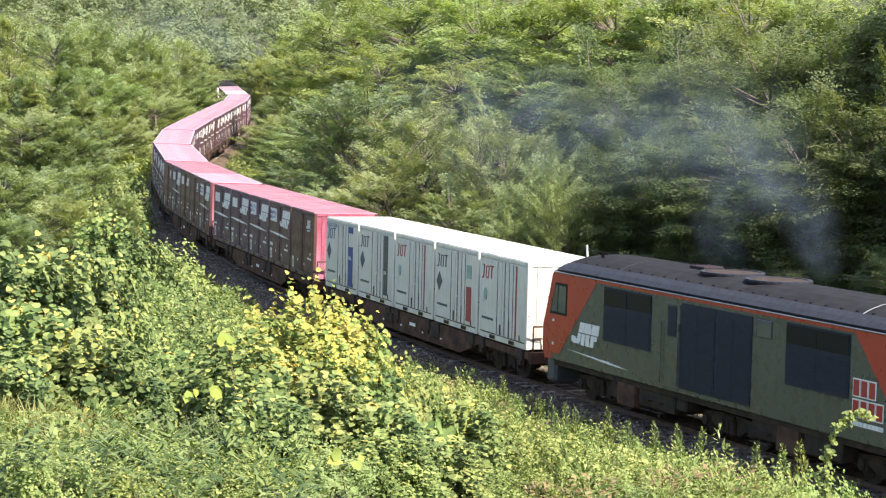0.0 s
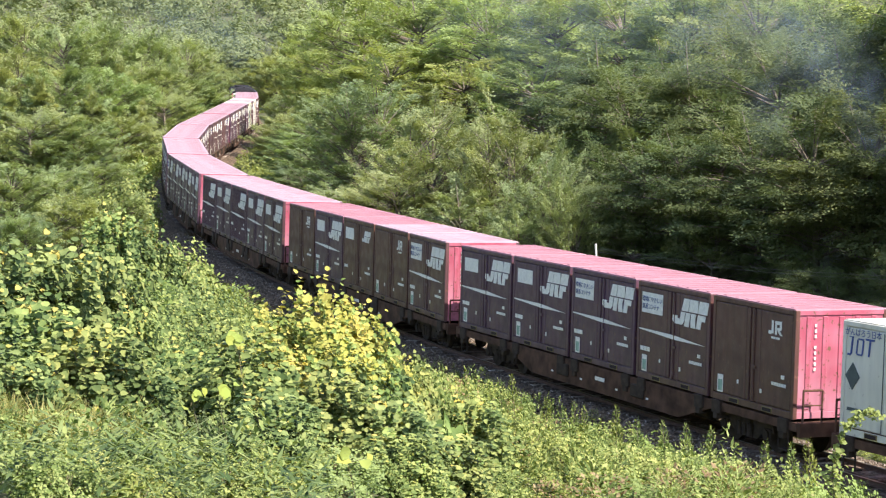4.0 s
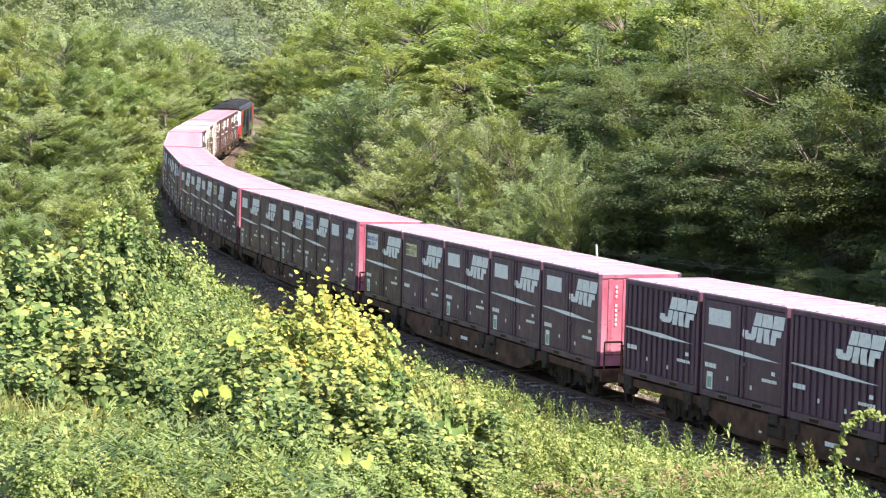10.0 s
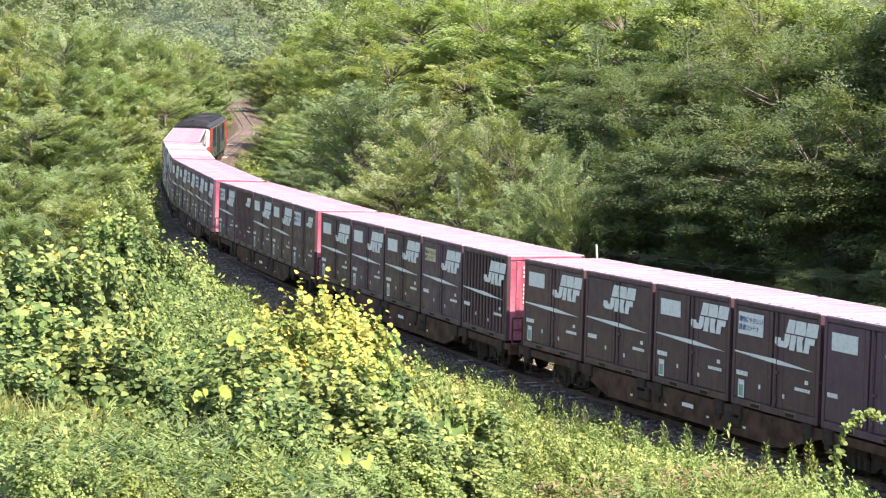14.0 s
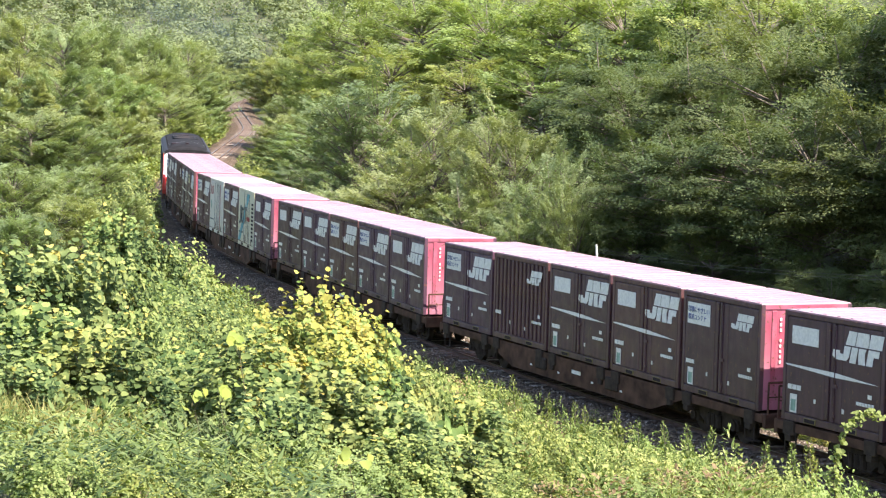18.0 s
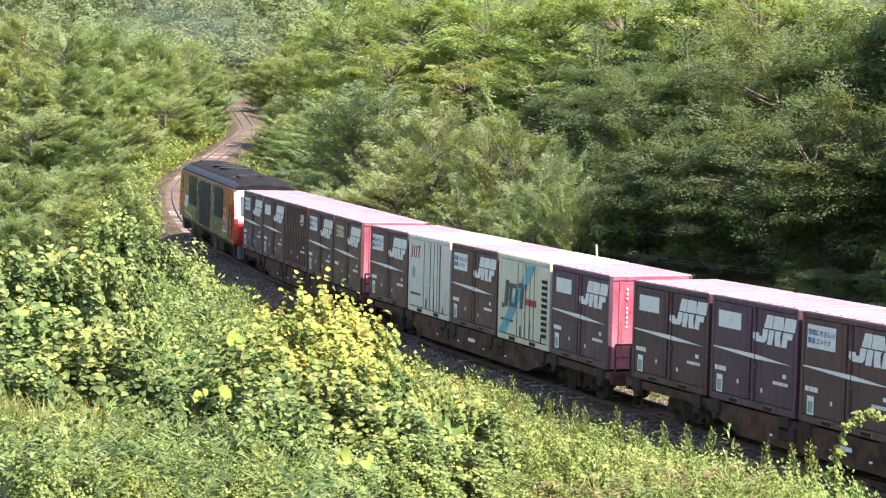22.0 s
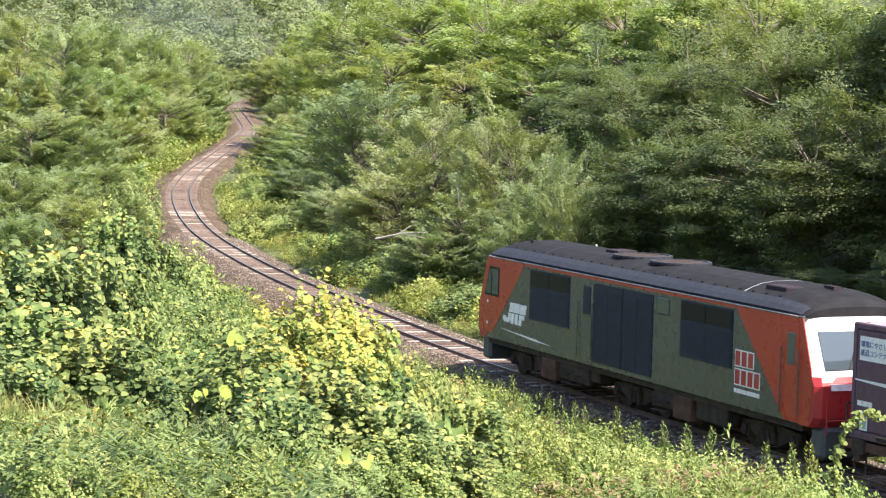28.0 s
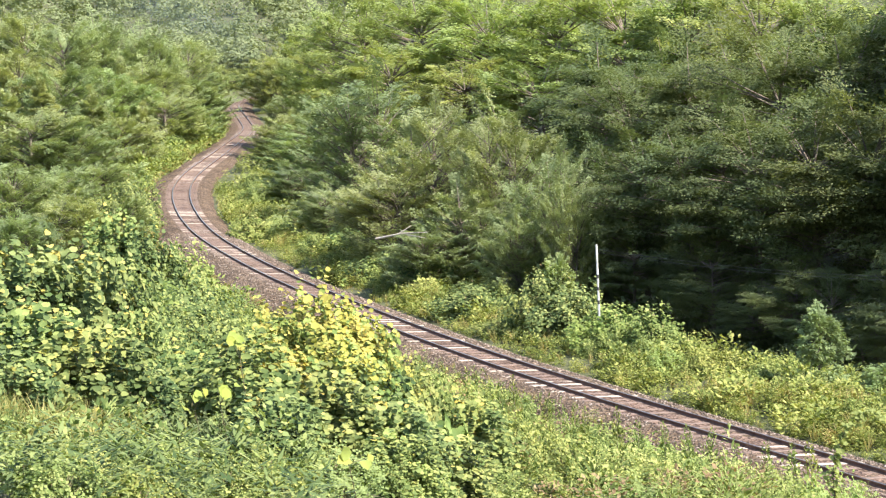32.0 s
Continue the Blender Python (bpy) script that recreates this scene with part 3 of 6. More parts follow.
def container(kind, tone):
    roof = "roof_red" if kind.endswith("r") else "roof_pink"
    kind = kind.removesuffix("r")
    if kind[0] == "W":
        paint = "cream_paint" if kind == "WT" else "white_paint"
        root = shell(kind, paint, "white_paint", False)
        tagged(root, "weathered white refrigerated rail container with dark sign and coloured band", "container", "containers on the train")
        if kind == "WT":
            marks("diagonal_band", [[(-1.75, 0.2), (-1.25, 0.2), (0.85, CH - 0.18), (0.35, CH - 0.18)]], M["mark_teal"], root, "teal diagonal band")
            marks("owner_sign", [rect(-1.35, -1.12, 0.98, 1.75, 0.12), rect(-1.52, -1.35, 0.92, 1.05, 0.1), rect(-0.98, -0.5, 1.0, 1.12, 0.12),
                                 rect(-0.98, -0.5, 1.55, 1.68, 0.12), rect(-1.0, -0.86, 1.12, 1.55, 0.12), rect(-0.55, -0.42, 1.12, 1.55, 0.12), rect(-0.2, 0.0, 1.0, 1.6, 0.12),
                                 rect(-0.32, 0.28, 1.6, 1.74, 0.12)], M["mark_dark"], root, y=-CW / 2 - 0.024)
            marks("code_line", bars(0.25, 1.15, 0.7, 0.18, 5, 0.05), M["mark_red"], root, y=-CW / 2 - 0.024)
            grille = []
            for i in range(10):
                grille.append(rect(1.35, 1.72, 0.35 + i * 0.17, 0.45 + i * 0.17))
            marks("cooling_grille", grille, M["seam"], root, "dark cooling louvre", y=-CW / 2 - 0.02)
        else:
            marks("owner_sign", [rect(-1.56, -1.505, 1.78, 2.13, 0.12), rect(-1.66, -1.54, 1.74, 1.785, 0.1), rect(-1.60, -1.46, 2.13, 2.155, 0.1),
                                 rect(-1.37, -1.325, 1.80, 2.10, 0.12), rect(-1.17, -1.125, 1.80, 2.10, 0.12), rect(-1.34, -1.15, 1.765, 1.80, 0.1), rect(-1.30, -1.11, 2.10, 2.135, 0.1),
                                 rect(-0.95, -0.895, 1.77, 2.12, 0.12), rect(-1.04, -0.74, 2.115, 2.155, 0.1)],
                  M[{"WD": "mark_dark", "WG": "mark_dark", "WB": "mark_blue"}.get(kind, "mark_red")], root)
            if kind in ("WR", "WP"):
                marks("stripe", [rect(0.98, 1.06, 0.22, CH - 0.2)], M["mark_red"], root, "thin red stripe")
                marks("badge", [[(-1.36 + 0.13 * math.cos(a * math.pi / 6), 1.28 + 0.19 * math.sin(a * math.pi / 6)) for a in range(12)]], M["mark_green"], root)
            else:
                marks("diamond_sign", [[(-1.45, 1.0), (-1.2, 1.3), (-1.45, 1.6), (-1.7, 1.3)]], M["mark_dark"], root)
            if kind == "WB":
                marks("band", [rect(0.80, 1.30, 0.22, 1.62), rect(0.80, 1.30, 2.10, 2.32)], M["mark_blue"], root, "blue panel")
                sign_words(root, ["がんばろう日本"], -1.74, 2.19, 0.18, M["mark_blue"])
                sign_words(root, ["19A"], 0.86, 1.15, 0.20, M["mark"])
            if kind == "WD":
                marks("band", [rect(0.92, 1.32, 0.3, 1.35)], M["mark_red"], root, "faded red panel")
                marks("band", [rect(0.92, 1.32, 1.6, 2.0)], M["mark_green"], root)
            if kind == "WG":
                marks("band", [rect(0.85, 1.25, 0.3, CH - 0.2)], M["skirt"], root, "dark grey panel")
                sign_words(root, ["19A"], 0.89, 1.0, 0.17, M["mark"])
        marks("code_line", bars(-1.6, 0.55, 0.9, 0.07, 3), M["mark_dark"], root)
        marks("door_seam", [rect(x, x + 0.018, 0.2, CH - 0.18) for x in (-0.42, 0.16, 0.48, 0.78)], M["skirt"], root, "dark rubber door seam", y=-CW / 2 - 0.011)
        marks("rust_run", [rect(-1.7, 1.7, 0.165, 0.185), rect(-0.2, -0.12, 0.2, 0.5), rect(0.5, 0.53, 0.2, 0.7), rect(1.3, 1.36, 0.2, 0.36)], M["frame"], root, "rusty stains", y=-CW / 2 - 0.010)
        return root
    ribbed = kind[0] == "C"
    paint = "brown" if kind in ("JR", "P", "SB", "CB") else tone
    root = shell(kind, paint, roof, ribbed)
    tagged(root, ("ribbed " if ribbed else "") + {"brown": "red-brown", "maroon": "maroon", "maroon_plum": "plum-purple", "maroon_dark": "dark maroon"}[paint]
           + " steel rail container with white markings", "container", "containers on the train")
    y = -CW / 2 - 0.014 - (0.014 if ribbed else 0)
    if kind in ("D", "DY", "S", "SB"):
        marks("sign_panel", [rect(-1.52, -0.52, 1.76, 2.16)], M["mark_yellow" if kind == "DY" else "mark"], root, "pale sign plate", y)
    if kind == "DY":
        sign_words(root, ["環境にやさしい", "鉄道コンテナ"], -1.48, 1.99, 0.135, M["skirt"])
    if kind in ("DJ", "SJ"):
        marks("sign_panel", [rect(-1.60, -0.50, 1.70, 2.22)], M["mark"], root, "pale sign plate with blue words", y)
        sign_words(root, ["環境にやさしい", "鉄道コンテナ"], -1.56, 2.0, 0.15, M["mark_blue"])
    if kind in ("D", "DY", "DJ", "DN", "C"):
        marks("freight_mark", freight_mark(0.20 if kind != "DN" else -0.6, 1.60, 1.3), M["mark"], root, "white operator sign", y)
        marks("stripe", [[(-1.72, 1.255), (0.1, 1.17), (1.66, 1.18), (0.1, 1.28), (-1.72, 1.285)]], M["mark"], root, "white tapering stripe", y - 0.002)
        marks("owner_line", bars(-1.62, 0.72, 0.5, 0.11, 3), M["mark"], root, "", y)
    if kind in ("S", "SJ", "SB", "CS"):
        marks("freight_mark", freight_mark(0.62, 1.80, 0.75), M["mark"], root, "small white operator sign", y)
        marks("owner_line", bars(-1.62, 0.72, 0.4, 0.1, 3), M["mark"], root, "", y)
    if kind in ("JR", "CB"):
        marks("rail_sign", [rect(0.85, 0.93, 1.86, 2.16), rect(0.72, 0.85, 1.84, 1.92), rect(1.0, 1.08, 1.84, 2.16), rect(1.08, 1.28, 2.08, 2.16), rect(1.2, 1.28, 1.98, 2.1),
                            rect(1.06, 1.26, 1.95, 2.01), [(1.1, 1.95), (1.2, 1.95), (1.32, 1.84), (1.22, 1.84)]], M["mark"], root, "white railway sign", y)
        marks("owner_line", bars(0.85, 1.74, 0.36, 0.05, 4), M["mark"], root, "", y)
    if kind != "P":
        marks("number_line", bars(0.92, 0.68, 0.62, 0.075, 6) + [rect(1.32, 1.46, 0.86, 0.95)], M["mark"], root, "", y)
        marks("tag_plate", [rect(0.42, 0.50, 0.42, 0.52), rect(-0.62, -0.55, 0.5, 0.60)], M["mark"], root, "", y)
    if kind in ("D", "DJ", "SJ", "JR"):
        marks("card_holder", [rect(-1.52, -1.26, 0.20, 0.62)], M["mark"], root, "card holder", y)
        marks("card", [rect(-1.48, -1.30, 0.24, 0.5)], M["mark_green"], root, "", y - 0.004)
    return root


# ---- wagons ----
WHEEL_R = 0.43


def bogie(base, r, parent, x):
    b = link("bogie", bm_mesh("bogie", boxes((-0.25, 0.25, -0.95, 0.95, 0.45, 0.70), (-base / 2 - 0.2, base / 2 + 0.2, -0.35, -0.25, 0.5, 0.62),
                                             (-base / 2 - 0.2, base / 2 + 0.2, 0.25, 0.35, 0.5, 0.62), bev=0.02), M["gear"]), parent)
    b.matrix_basis = Matrix.Translation((x, 0, 0))
    for sy in (-1, 1):
        bm = bmesh.new()
        h = base / 2
        prism(bm, [(-h - 0.25, 0.5), (-h - 0.2, 0.66), (-0.5, 0.72), (0.5, 0.72), (h + 0.2, 0.66), (h + 0.25, 0.5), (h - 0.25, 0.42), (0.45, 0.26), (-0.45, 0.26), (-h + 0.25, 0.42)],
              sy * 0.82 - 0.07, sy * 0.82 + 0.07)
        f = part("side_frame", bm, M["gear"], b)
        bm = bmesh.new()
        for q in (-0.22, 0.0, 0.22):
            cyl(bm, (q, sy * 0.92, 0.28), (q, sy * 0.92, 0.58), 0.085, 8)
        part("spring", bm, M["gear"], f)
        for q in (-h, h):
            bm = boxes((q - 0.16, q + 0.16, sy * 0.82 - 0.12, sy * 0.82 + 0.12, 0.3, 0.58), bev=0.03)
            cyl(bm, (q, sy * 0.93, r), (q, sy * 0.98, r), 0.12, 10)
            part("axle_box", bm, M["gear"], f)
    for q in (-base / 2, base / 2):
        bm = bmesh.new()
        cyl(bm, (0, -0.82, 0), (0, 0.82, 0), 0.075, 8)
        for sy in (-1, 1):
            cyl(bm, (0, sy * 0.50, 0), (0, sy * 0.53, 0), r + 0.028, 20)
            cyl(bm, (0, sy * 0.53, 0), (0, sy * 0.64, 0), r, 20)
            for a in range(4):
                w = a * math.pi / 2
                cyl(bm, (math.cos(w) * r * 0.55, sy * 0.63, math.sin(w) * r * 0.55), (math.cos(w) * r * 0.55, sy * 0.655, math.sin(w) * r * 0.55), 0.07, 6)
        w = part("wheelset", bm, M["gear"], b)
        w.matrix_basis = Matrix.Translation((q, 0, r))
    return b


def container_wagon():
    w = tagged(empty("container_wagon"), "dirty brown flat container wagon with fish-bellied frame", "wagon", "wagons of the train")
    for sy in (-1, 1):
        bm = bmesh.new()
        y0, y1 = (1.12, 1.22) if sy > 0 else (-1.22, -1.12)
        prism(bm, [(-9.75, 0.78), (-5.9, 0.76), (-4.3, 0.30), (4.3, 0.30), (5.9, 0.76), (9.75, 0.78), (9.75, 0.97), (-9.75, 0.97)], y0, y1)
        s = part("side_sill", bm, M["frame"], w)
        bm = bmesh.new()
        for x in (-3.0, -1.2, 0.9, 2.6):
            prism(bm, rect(x, x + 0.12, 0.5, 0.55), sy * 1.225 - 0.004, sy * 1.225 + 0.004)
        prism(bm, rect(-0.3, 0.25, 0.62, 0.72), sy * 1.225 - 0.004, sy * 1.225 + 0.004)
        part("number_line", bm, M["mark"], s)["kind"] = "stuff"
    part("deck", boxes((-9.75, 9.75, -1.10, 1.10, 0.86, 0.97), (-7.6, 7.6, -0.3, 0.3, 0.45, 0.86)), M["frame"], w)
    seat = bm_mesh("container_seat", boxes((-0.20, 0.20, -0.09, 0.09, 0.70, 1.02), (-0.10, 0.10, -0.10, 0.10, 0.56, 0.72), bev=0.012), M["gear"])
    for i in range(5):
        for dx in (-1.5, 1.5):
            for sy in (-1, 1):
                link("container_seat", seat, w, "", Matrix.Translation(((2 - i) * 3.862 + dx, sy * 1.19, 0)))
    for sx in (-1, 1):
        bm = boxes((sx * 9.75, sx * 9.88, -1.2, 1.2, 0.66, 0.99), bev=0.01)
        part("end_beam", bm, M["frame"], w)
        bm = bmesh.new()
        cyl(bm, (sx * 9.85, 0, 0.85), (sx * 10.1, 0, 0.85), 0.1, 8)
        box(bm, sx * 9.98, sx * 10.19, -0.16, 0.16, 0.7, 1.0, 0.02)
        part("coupler", bm, M["gear"], w)
        bm = bmesh.new()
        for yy in (-1.12, -0.62):
            cyl(bm, (sx * 9.84, yy, 0.98), (sx * 9.84, yy, 1.72), 0.027, 6)
        cyl(bm, (sx * 9.84, -1.12, 1.72), (sx * 9.84, -0.62, 1.72), 0.027, 6)
        cyl(bm, (sx * 9.84, -1.12, 1.38), (sx * 9.84, -0.62, 1.38), 0.016, 6)
        part("handrail", bm, M["frame"], w)
        bm = boxes((sx * 9.2 - 0.22, sx * 9.2 + 0.22, -1.22, -1.02, 0.28, 0.31), (sx * 9.2 - 0.22, sx * 9.2 - 0.19, -1.22, -1.19, 0.28, 0.75),
                   (sx * 9.2 + 0.19, sx * 9.2 + 0.22, -1.22, -1.19, 0.28, 0.75))
        part("step", bm, M["gear"], w)
        bm = bmesh.new()
        cyl(bm, (sx * 4.9 - 0.4, -0.75, 0.5), (sx * 4.9 + 0.4, -0.75, 0.5), 0.16, 10)
        part("air_tank", bm, M["gear"], w)
        bm = bmesh.new()
        box(bm, sx * 2.2 - 0.4, sx * 2.2 + 0.3, -1.28, -0.9, 0.48, 0.82, 0.03)
        part("brake_gear", bm, M["gear"], w)
        bogie(1.9, WHEEL_R, w, sx * 7.05)
    return w


# ---- locomotive ----
def ring_mesh(x, r0, r1, z0, z1, seg=28):
    """A flat upright ring about the point x on the roof's centre line."""
    bm = bmesh.new()
    loops = [[bm.verts.new((x + r * math.cos(2 * math.pi * k / seg), r * math.sin(2 * math.pi * k / seg), z)) for k in range(seg)] for r, z in ((r0, z0), (r0, z1), (r1, z1), (r1, z0))]
    for a, b in zip(loops, loops[1:] + loops[:1]):
        for k in range(seg):
            bm.faces.new((a[k], a[(k + 1) % seg], b[(k + 1) % seg], b[k]))
    return bm


def locomotive():
    lo = tagged(empty("diesel_locomotive"), "grey and orange diesel freight locomotive with dark roof", "locomotive", "locomotives of the train")
    hw = 1.40
    def side_poly(name, pts, mat, off=0.0, label="", both=True):
        bm = bmesh.new()
        prism(bm, pts, -hw - 0.006 - off, -hw + 0.02)
        me = bm_mesh(name, bm, mat)
        ob = link(name, me, lo, label)
        if both:
            bm = bmesh.new()
            prism(bm, pts, hw - 0.02, hw + 0.006 + off)
            part(name, bm, mat, lo, label)
        return ob

    part("body", boxes((-8.6, 8.6, -hw, hw, 1.02, 3.45), bev=0.02), M["loco_grey"], lo)
    # cabs: lofted wedge ends
    for sx in (-1, 1):
        prof = [(8.55, 1.02), (9.15, 1.02), (9.32, 1.25), (9.32, 1.95), (9.22, 2.15), (8.72, 3.28), (8.45, 3.62), (8.05, 3.72)]
        bm = bmesh.new()
        rows = []
        for yy, inset in ((-hw, 0.16), (-hw + 0.14, 0.03), (-0.6, 0.0), (0.6, 0.0), (hw - 0.14, 0.03), (hw, 0.16)):
            rows.append([bm.verts.new((sx * (px - (inset if px > 8.6 else 0)), yy, pz - ((0.26 if pz < 3.7 else 0.3) if abs(yy) == hw and pz > 3.5 else (0.1 if abs(yy) > 1.2 and pz > 3.5 else 0)))) for px, pz in prof])
        for a, b in zip(rows, rows[1:]):
            for i in range(len(prof) - 1):
                bm.faces.new((a[i], a[i + 1], b[i + 1], b[i]))
        for r in (rows[0], rows[-1]):
            bm.faces.new(r)
        high = [f for f in bm.faces if min(v.co.z for v in f.verts) > 2.1]
        co, fs = [], []
        for f in high:
            fs.append(tuple(range(len(co), len(co) + len(f.verts))))
            co += [v.co.copy() for v in f.verts]
        bmesh.ops.delete(bm, geom=high, context="FACES")
        cab = part("cab_front", bm, M["loco_red"], lo, "red cab nose")
        link("cab_hood", mesh_of("cab_hood", co, fs, M["loco_white"]), cab, "white hood round the windscreen")
        # white surround, windscreen, lamps
        def front_quad(name, y0, y1, z0, z1, off, mat, par, label=""):
            def xx(z):
                return (9.22 + (8.72 - 9.22) * (z - 2.15) / 1.13) if z > 2.15 else (9.32 - 0.5 * max(0, z - 1.95))
            bm = bmesh.new()
            v = []
            for o in (off, off - 0.05):
                for yy in (y0, y1):
                    for z in (z0, z1):
                        k = 0.03 if abs(yy) > 1.2 else 0.0
                        v.append(bm.verts.new((sx * (xx(z) + o - k), yy, z)))
            for f in ((0, 1, 3, 2), (4, 6, 7, 5), (0, 4, 5, 1), (2, 3, 7, 6), (0, 2, 6, 4), (1, 5, 7, 3)):
                bm.faces.new([v[i] for i in f])
            return part(name, bm, mat, par, label)
        front_quad("window_surround", -1.24, 1.24, 2.04, 3.26, 0.012, M["loco_white"], cab, "white windscreen surround")
        front_quad("windscreen", -1.12, -0.03, 2.30, 3.12, 0.022, M["glass"], cab)
        front_quad("windscreen", 0.03, 1.12, 2.30, 3.12, 0.022, M["glass"], cab)
        front_quad("lamp_panel", -1.05, 1.05, 1.86, 2.0, 0.03, M["loco_white"], cab)
        for yy in (-0.5, 0.5):
            part("wiper", cyl(bmesh.new(), (sx * 9.17, yy, 2.32), (sx * 8.92, yy + 0.35, 2.92), 0.018, 5), M["seam"], cab)
        bm = boxes((sx * 8.75, sx * 9.28, -1.2, 1.2, 0.32, 1.02), bev=0.08)
        part("snow_plough", bm, M["skirt"], lo, "grey steel front skirt")
        bm = bmesh.new()
        cyl(bm, (sx * 9.3, 0, 0.85), (sx * 9.6, 0, 0.85), 0.1, 8)
        box(bm, sx * 9.55, sx * 9.79, -0.16, 0.16, 0.7, 1.0, 0.02)
        part("coupler", bm, M["gear"], lo)
        bm = bmesh.new()
        for yy in (-1.2, 1.2):
            cyl(bm, (sx * 9.4, yy, 0.9), (sx * 9.4, yy, 1.7), 0.02, 6)
        cyl(bm, (sx * 9.4, -1.2, 1.2), (sx * 9.4, 1.2, 1.2), 0.02, 6)
        part("handrail", bm, M["loco_red"], lo)
    # orange cab areas with slanting edges, and the line below the roof
    side_poly("orange_panel", [(-8.98, 1.2), (-8.15, 1.2), (-6.0, 3.40), (-8.62, 3.40), (-9.1, 2.05)], M["loco_orange"])
    side_poly("orange_panel", [(7.95, 1.05), (8.98, 1.05), (9.1, 2.05), (8.62, 3.40), (5.7, 3.40)], M["loco_orange"])
    side_poly("orange_line", [(-6.05, 3.33), (5.7, 3.33), (5.7, 3.41), (-6.05, 3.41)], M["loco_orange"])
    # roof: curved shell that dips and narrows over the cabs, with a paler edge panel
    half = [(hw + 0.02, 3.43), (hw + 0.01, 3.50), (1.30, 3.62), (1.17, 3.73), (0.98, 3.82), (0.70, 3.91), (0.35, 3.955)]
    sec = [(-a, b) for a, b in half] + [(0.0, 3.965)] + half[::-1]
    stations = [(-8.62, 0.40, 0.93), (-8.50, 0.60, 0.96), (-8.25, 0.80, 0.98), (-7.9, 0.93, 1.0), (-7.4, 1.0, 1.0), (7.4, 1.0, 1.0), (7.9, 0.93, 1.0), (8.25, 0.80, 0.98), (8.50, 0.60, 0.96), (8.62, 0.40, 0.93)]

    def shell_at(st, a, b, off=0.0):
        return st[0], a * st[2] * (1 + off), 3.43 + (b - 3.43) * st[1] + off * 0.8

    bm = bmesh.new()
    rows = [[bm.verts.new(shell_at(st, a, b)) for a, b in sec] for st in stations]
    for a, b in zip(rows, rows[1:]):
        for i in range(len(sec) - 1):
            bm.faces.new((a[i], b[i], b[i + 1], a[i + 1]))
    bm.faces.new(rows[0])
    bm.faces.new(rows[-1][::-1])
    roof = part("roof", bm, M["loco_roof"], lo, "sooty dark roof")
    for sy in (-1, 1):
        bm = bmesh.new()
        lines = [[bm.verts.new(shell_at(st, sy * a, b, 0.008)) for a, b in half[1:4]] for st in stations[1:-1]]
        for a, b in zip(lines, lines[1:]):
            for i in range(2):
                bm.faces.new((a[i], b[i], b[i + 1], a[i + 1]))
        part("roof_edge", bm, M["roof_edge"], roof, "blue-grey roof edge panel")
        part("gutter", boxes((-8.45, 8.45, sy * hw + sy * 0.018, sy * hw + sy * 0.045, 3.415, 3.445), bev=0.008), M["loco_gutter"], roof, "pale rain gutter")
        bolt = bm_mesh("roof_bolt", boxes((-0.035, 0.035, -0.02, 0.02, 3.74, 3.775)), M["loco_roof"])
        for i in range(25):
            link("roof_bolt", bolt, roof, "", Matrix.Translation((-7.2 + i * 0.6, sy * 1.12, 0)))
    for x in (-5.2, 5.7):
        bm = bmesh.new()
        lines = [[bm.verts.new(shell_at((x + dx, 1, 1), a, b, 0.01)) for a, b in sec[3:-3]] for dx in (-0.03, 0.03)]
        for i in range(len(lines[0]) - 1):
            bm.faces.new((lines[0][i], lines[1][i], lines[1][i + 1], lines[0][i + 1]))
        part("roof_seam", bm, M["loco_gutter"] if x > 0 else M["roof_edge"], roof)
    for x in (-1.6, 0.5):
        part("fan_cowl", cyl(bmesh.new(), (x, 0, 3.9), (x, 0, 3.975), 0.80, 24), M["loco_roof"], roof)
        part("fan_grille", cyl(bmesh.new(), (x, 0, 3.95), (x, 0, 3.985), 0.68, 24), M["gear"], roof, "sooty round fan grille")
        part("fan_rim", ring_mesh(x, 0.70, 0.80, 3.95, 4.0), M["roof_edge"], roof, "worn grey fan rim")
    part("exhaust_stack", boxes((-3.2, -2.5, -0.3, 0.3, 3.9, 4.04), bev=0.02), M["seam"], roof)
    part("roof_hatch", boxes((6.2, 7.1, -0.92, -0.35, 3.75, 3.945), bev=0.02), M["seam"], roof)
    for b in ((7.4, 7.8, -0.1, 0.1, 3.9, 4.02), (-7.2, -7.0, -0.7, -0.6, 3.8, 3.98)):
        part("horn", boxes(b), M["seam"], roof)
    # louvres, doors
    def louvre(x0, x1, z0, z1, name, cut):
        bm = bmesh.new()
        prism(bm, rect(x0, x1, z0, z1), -hw - 0.018, -hw + 0.02)
        plate = bm_mesh(name, bm, M["louvre"])
        top = z0 + (z1 - z0) * cut
        n = int((top - z0) / 0.075)
        bm = bmesh.new()
        for i in range(n):
            z = z0 + 0.05 + i * (top - z0 - 0.08) / n
            for a, b in ((x0 + 0.05, (x0 + x1) / 2 - 0.02), ((x0 + x1) / 2 + 0.02, x1 - 0.05)):
                prism(bm, [(a, z), (b, z), (b, z + 0.035), (a, z + 0.035)], -hw - 0.030, -hw - 0.012)
        slats = bm_mesh("louvre_slats", bm, M["louvre"])
        zc, xc = z0 + (z1 - z0) * cut + 0.04, (x0 + x1) / 2
        panes = [bm_mesh("vent_glass", boxes((a, b, -hw - 0.03, -hw - 0.012, zc, z1 - 0.04), bev=0.004), M["pane_black"]) for a, b in ((x0 + 0.03, xc - 0.02), (xc + 0.02, x1 - 0.03))] if cut < 0.9 else []
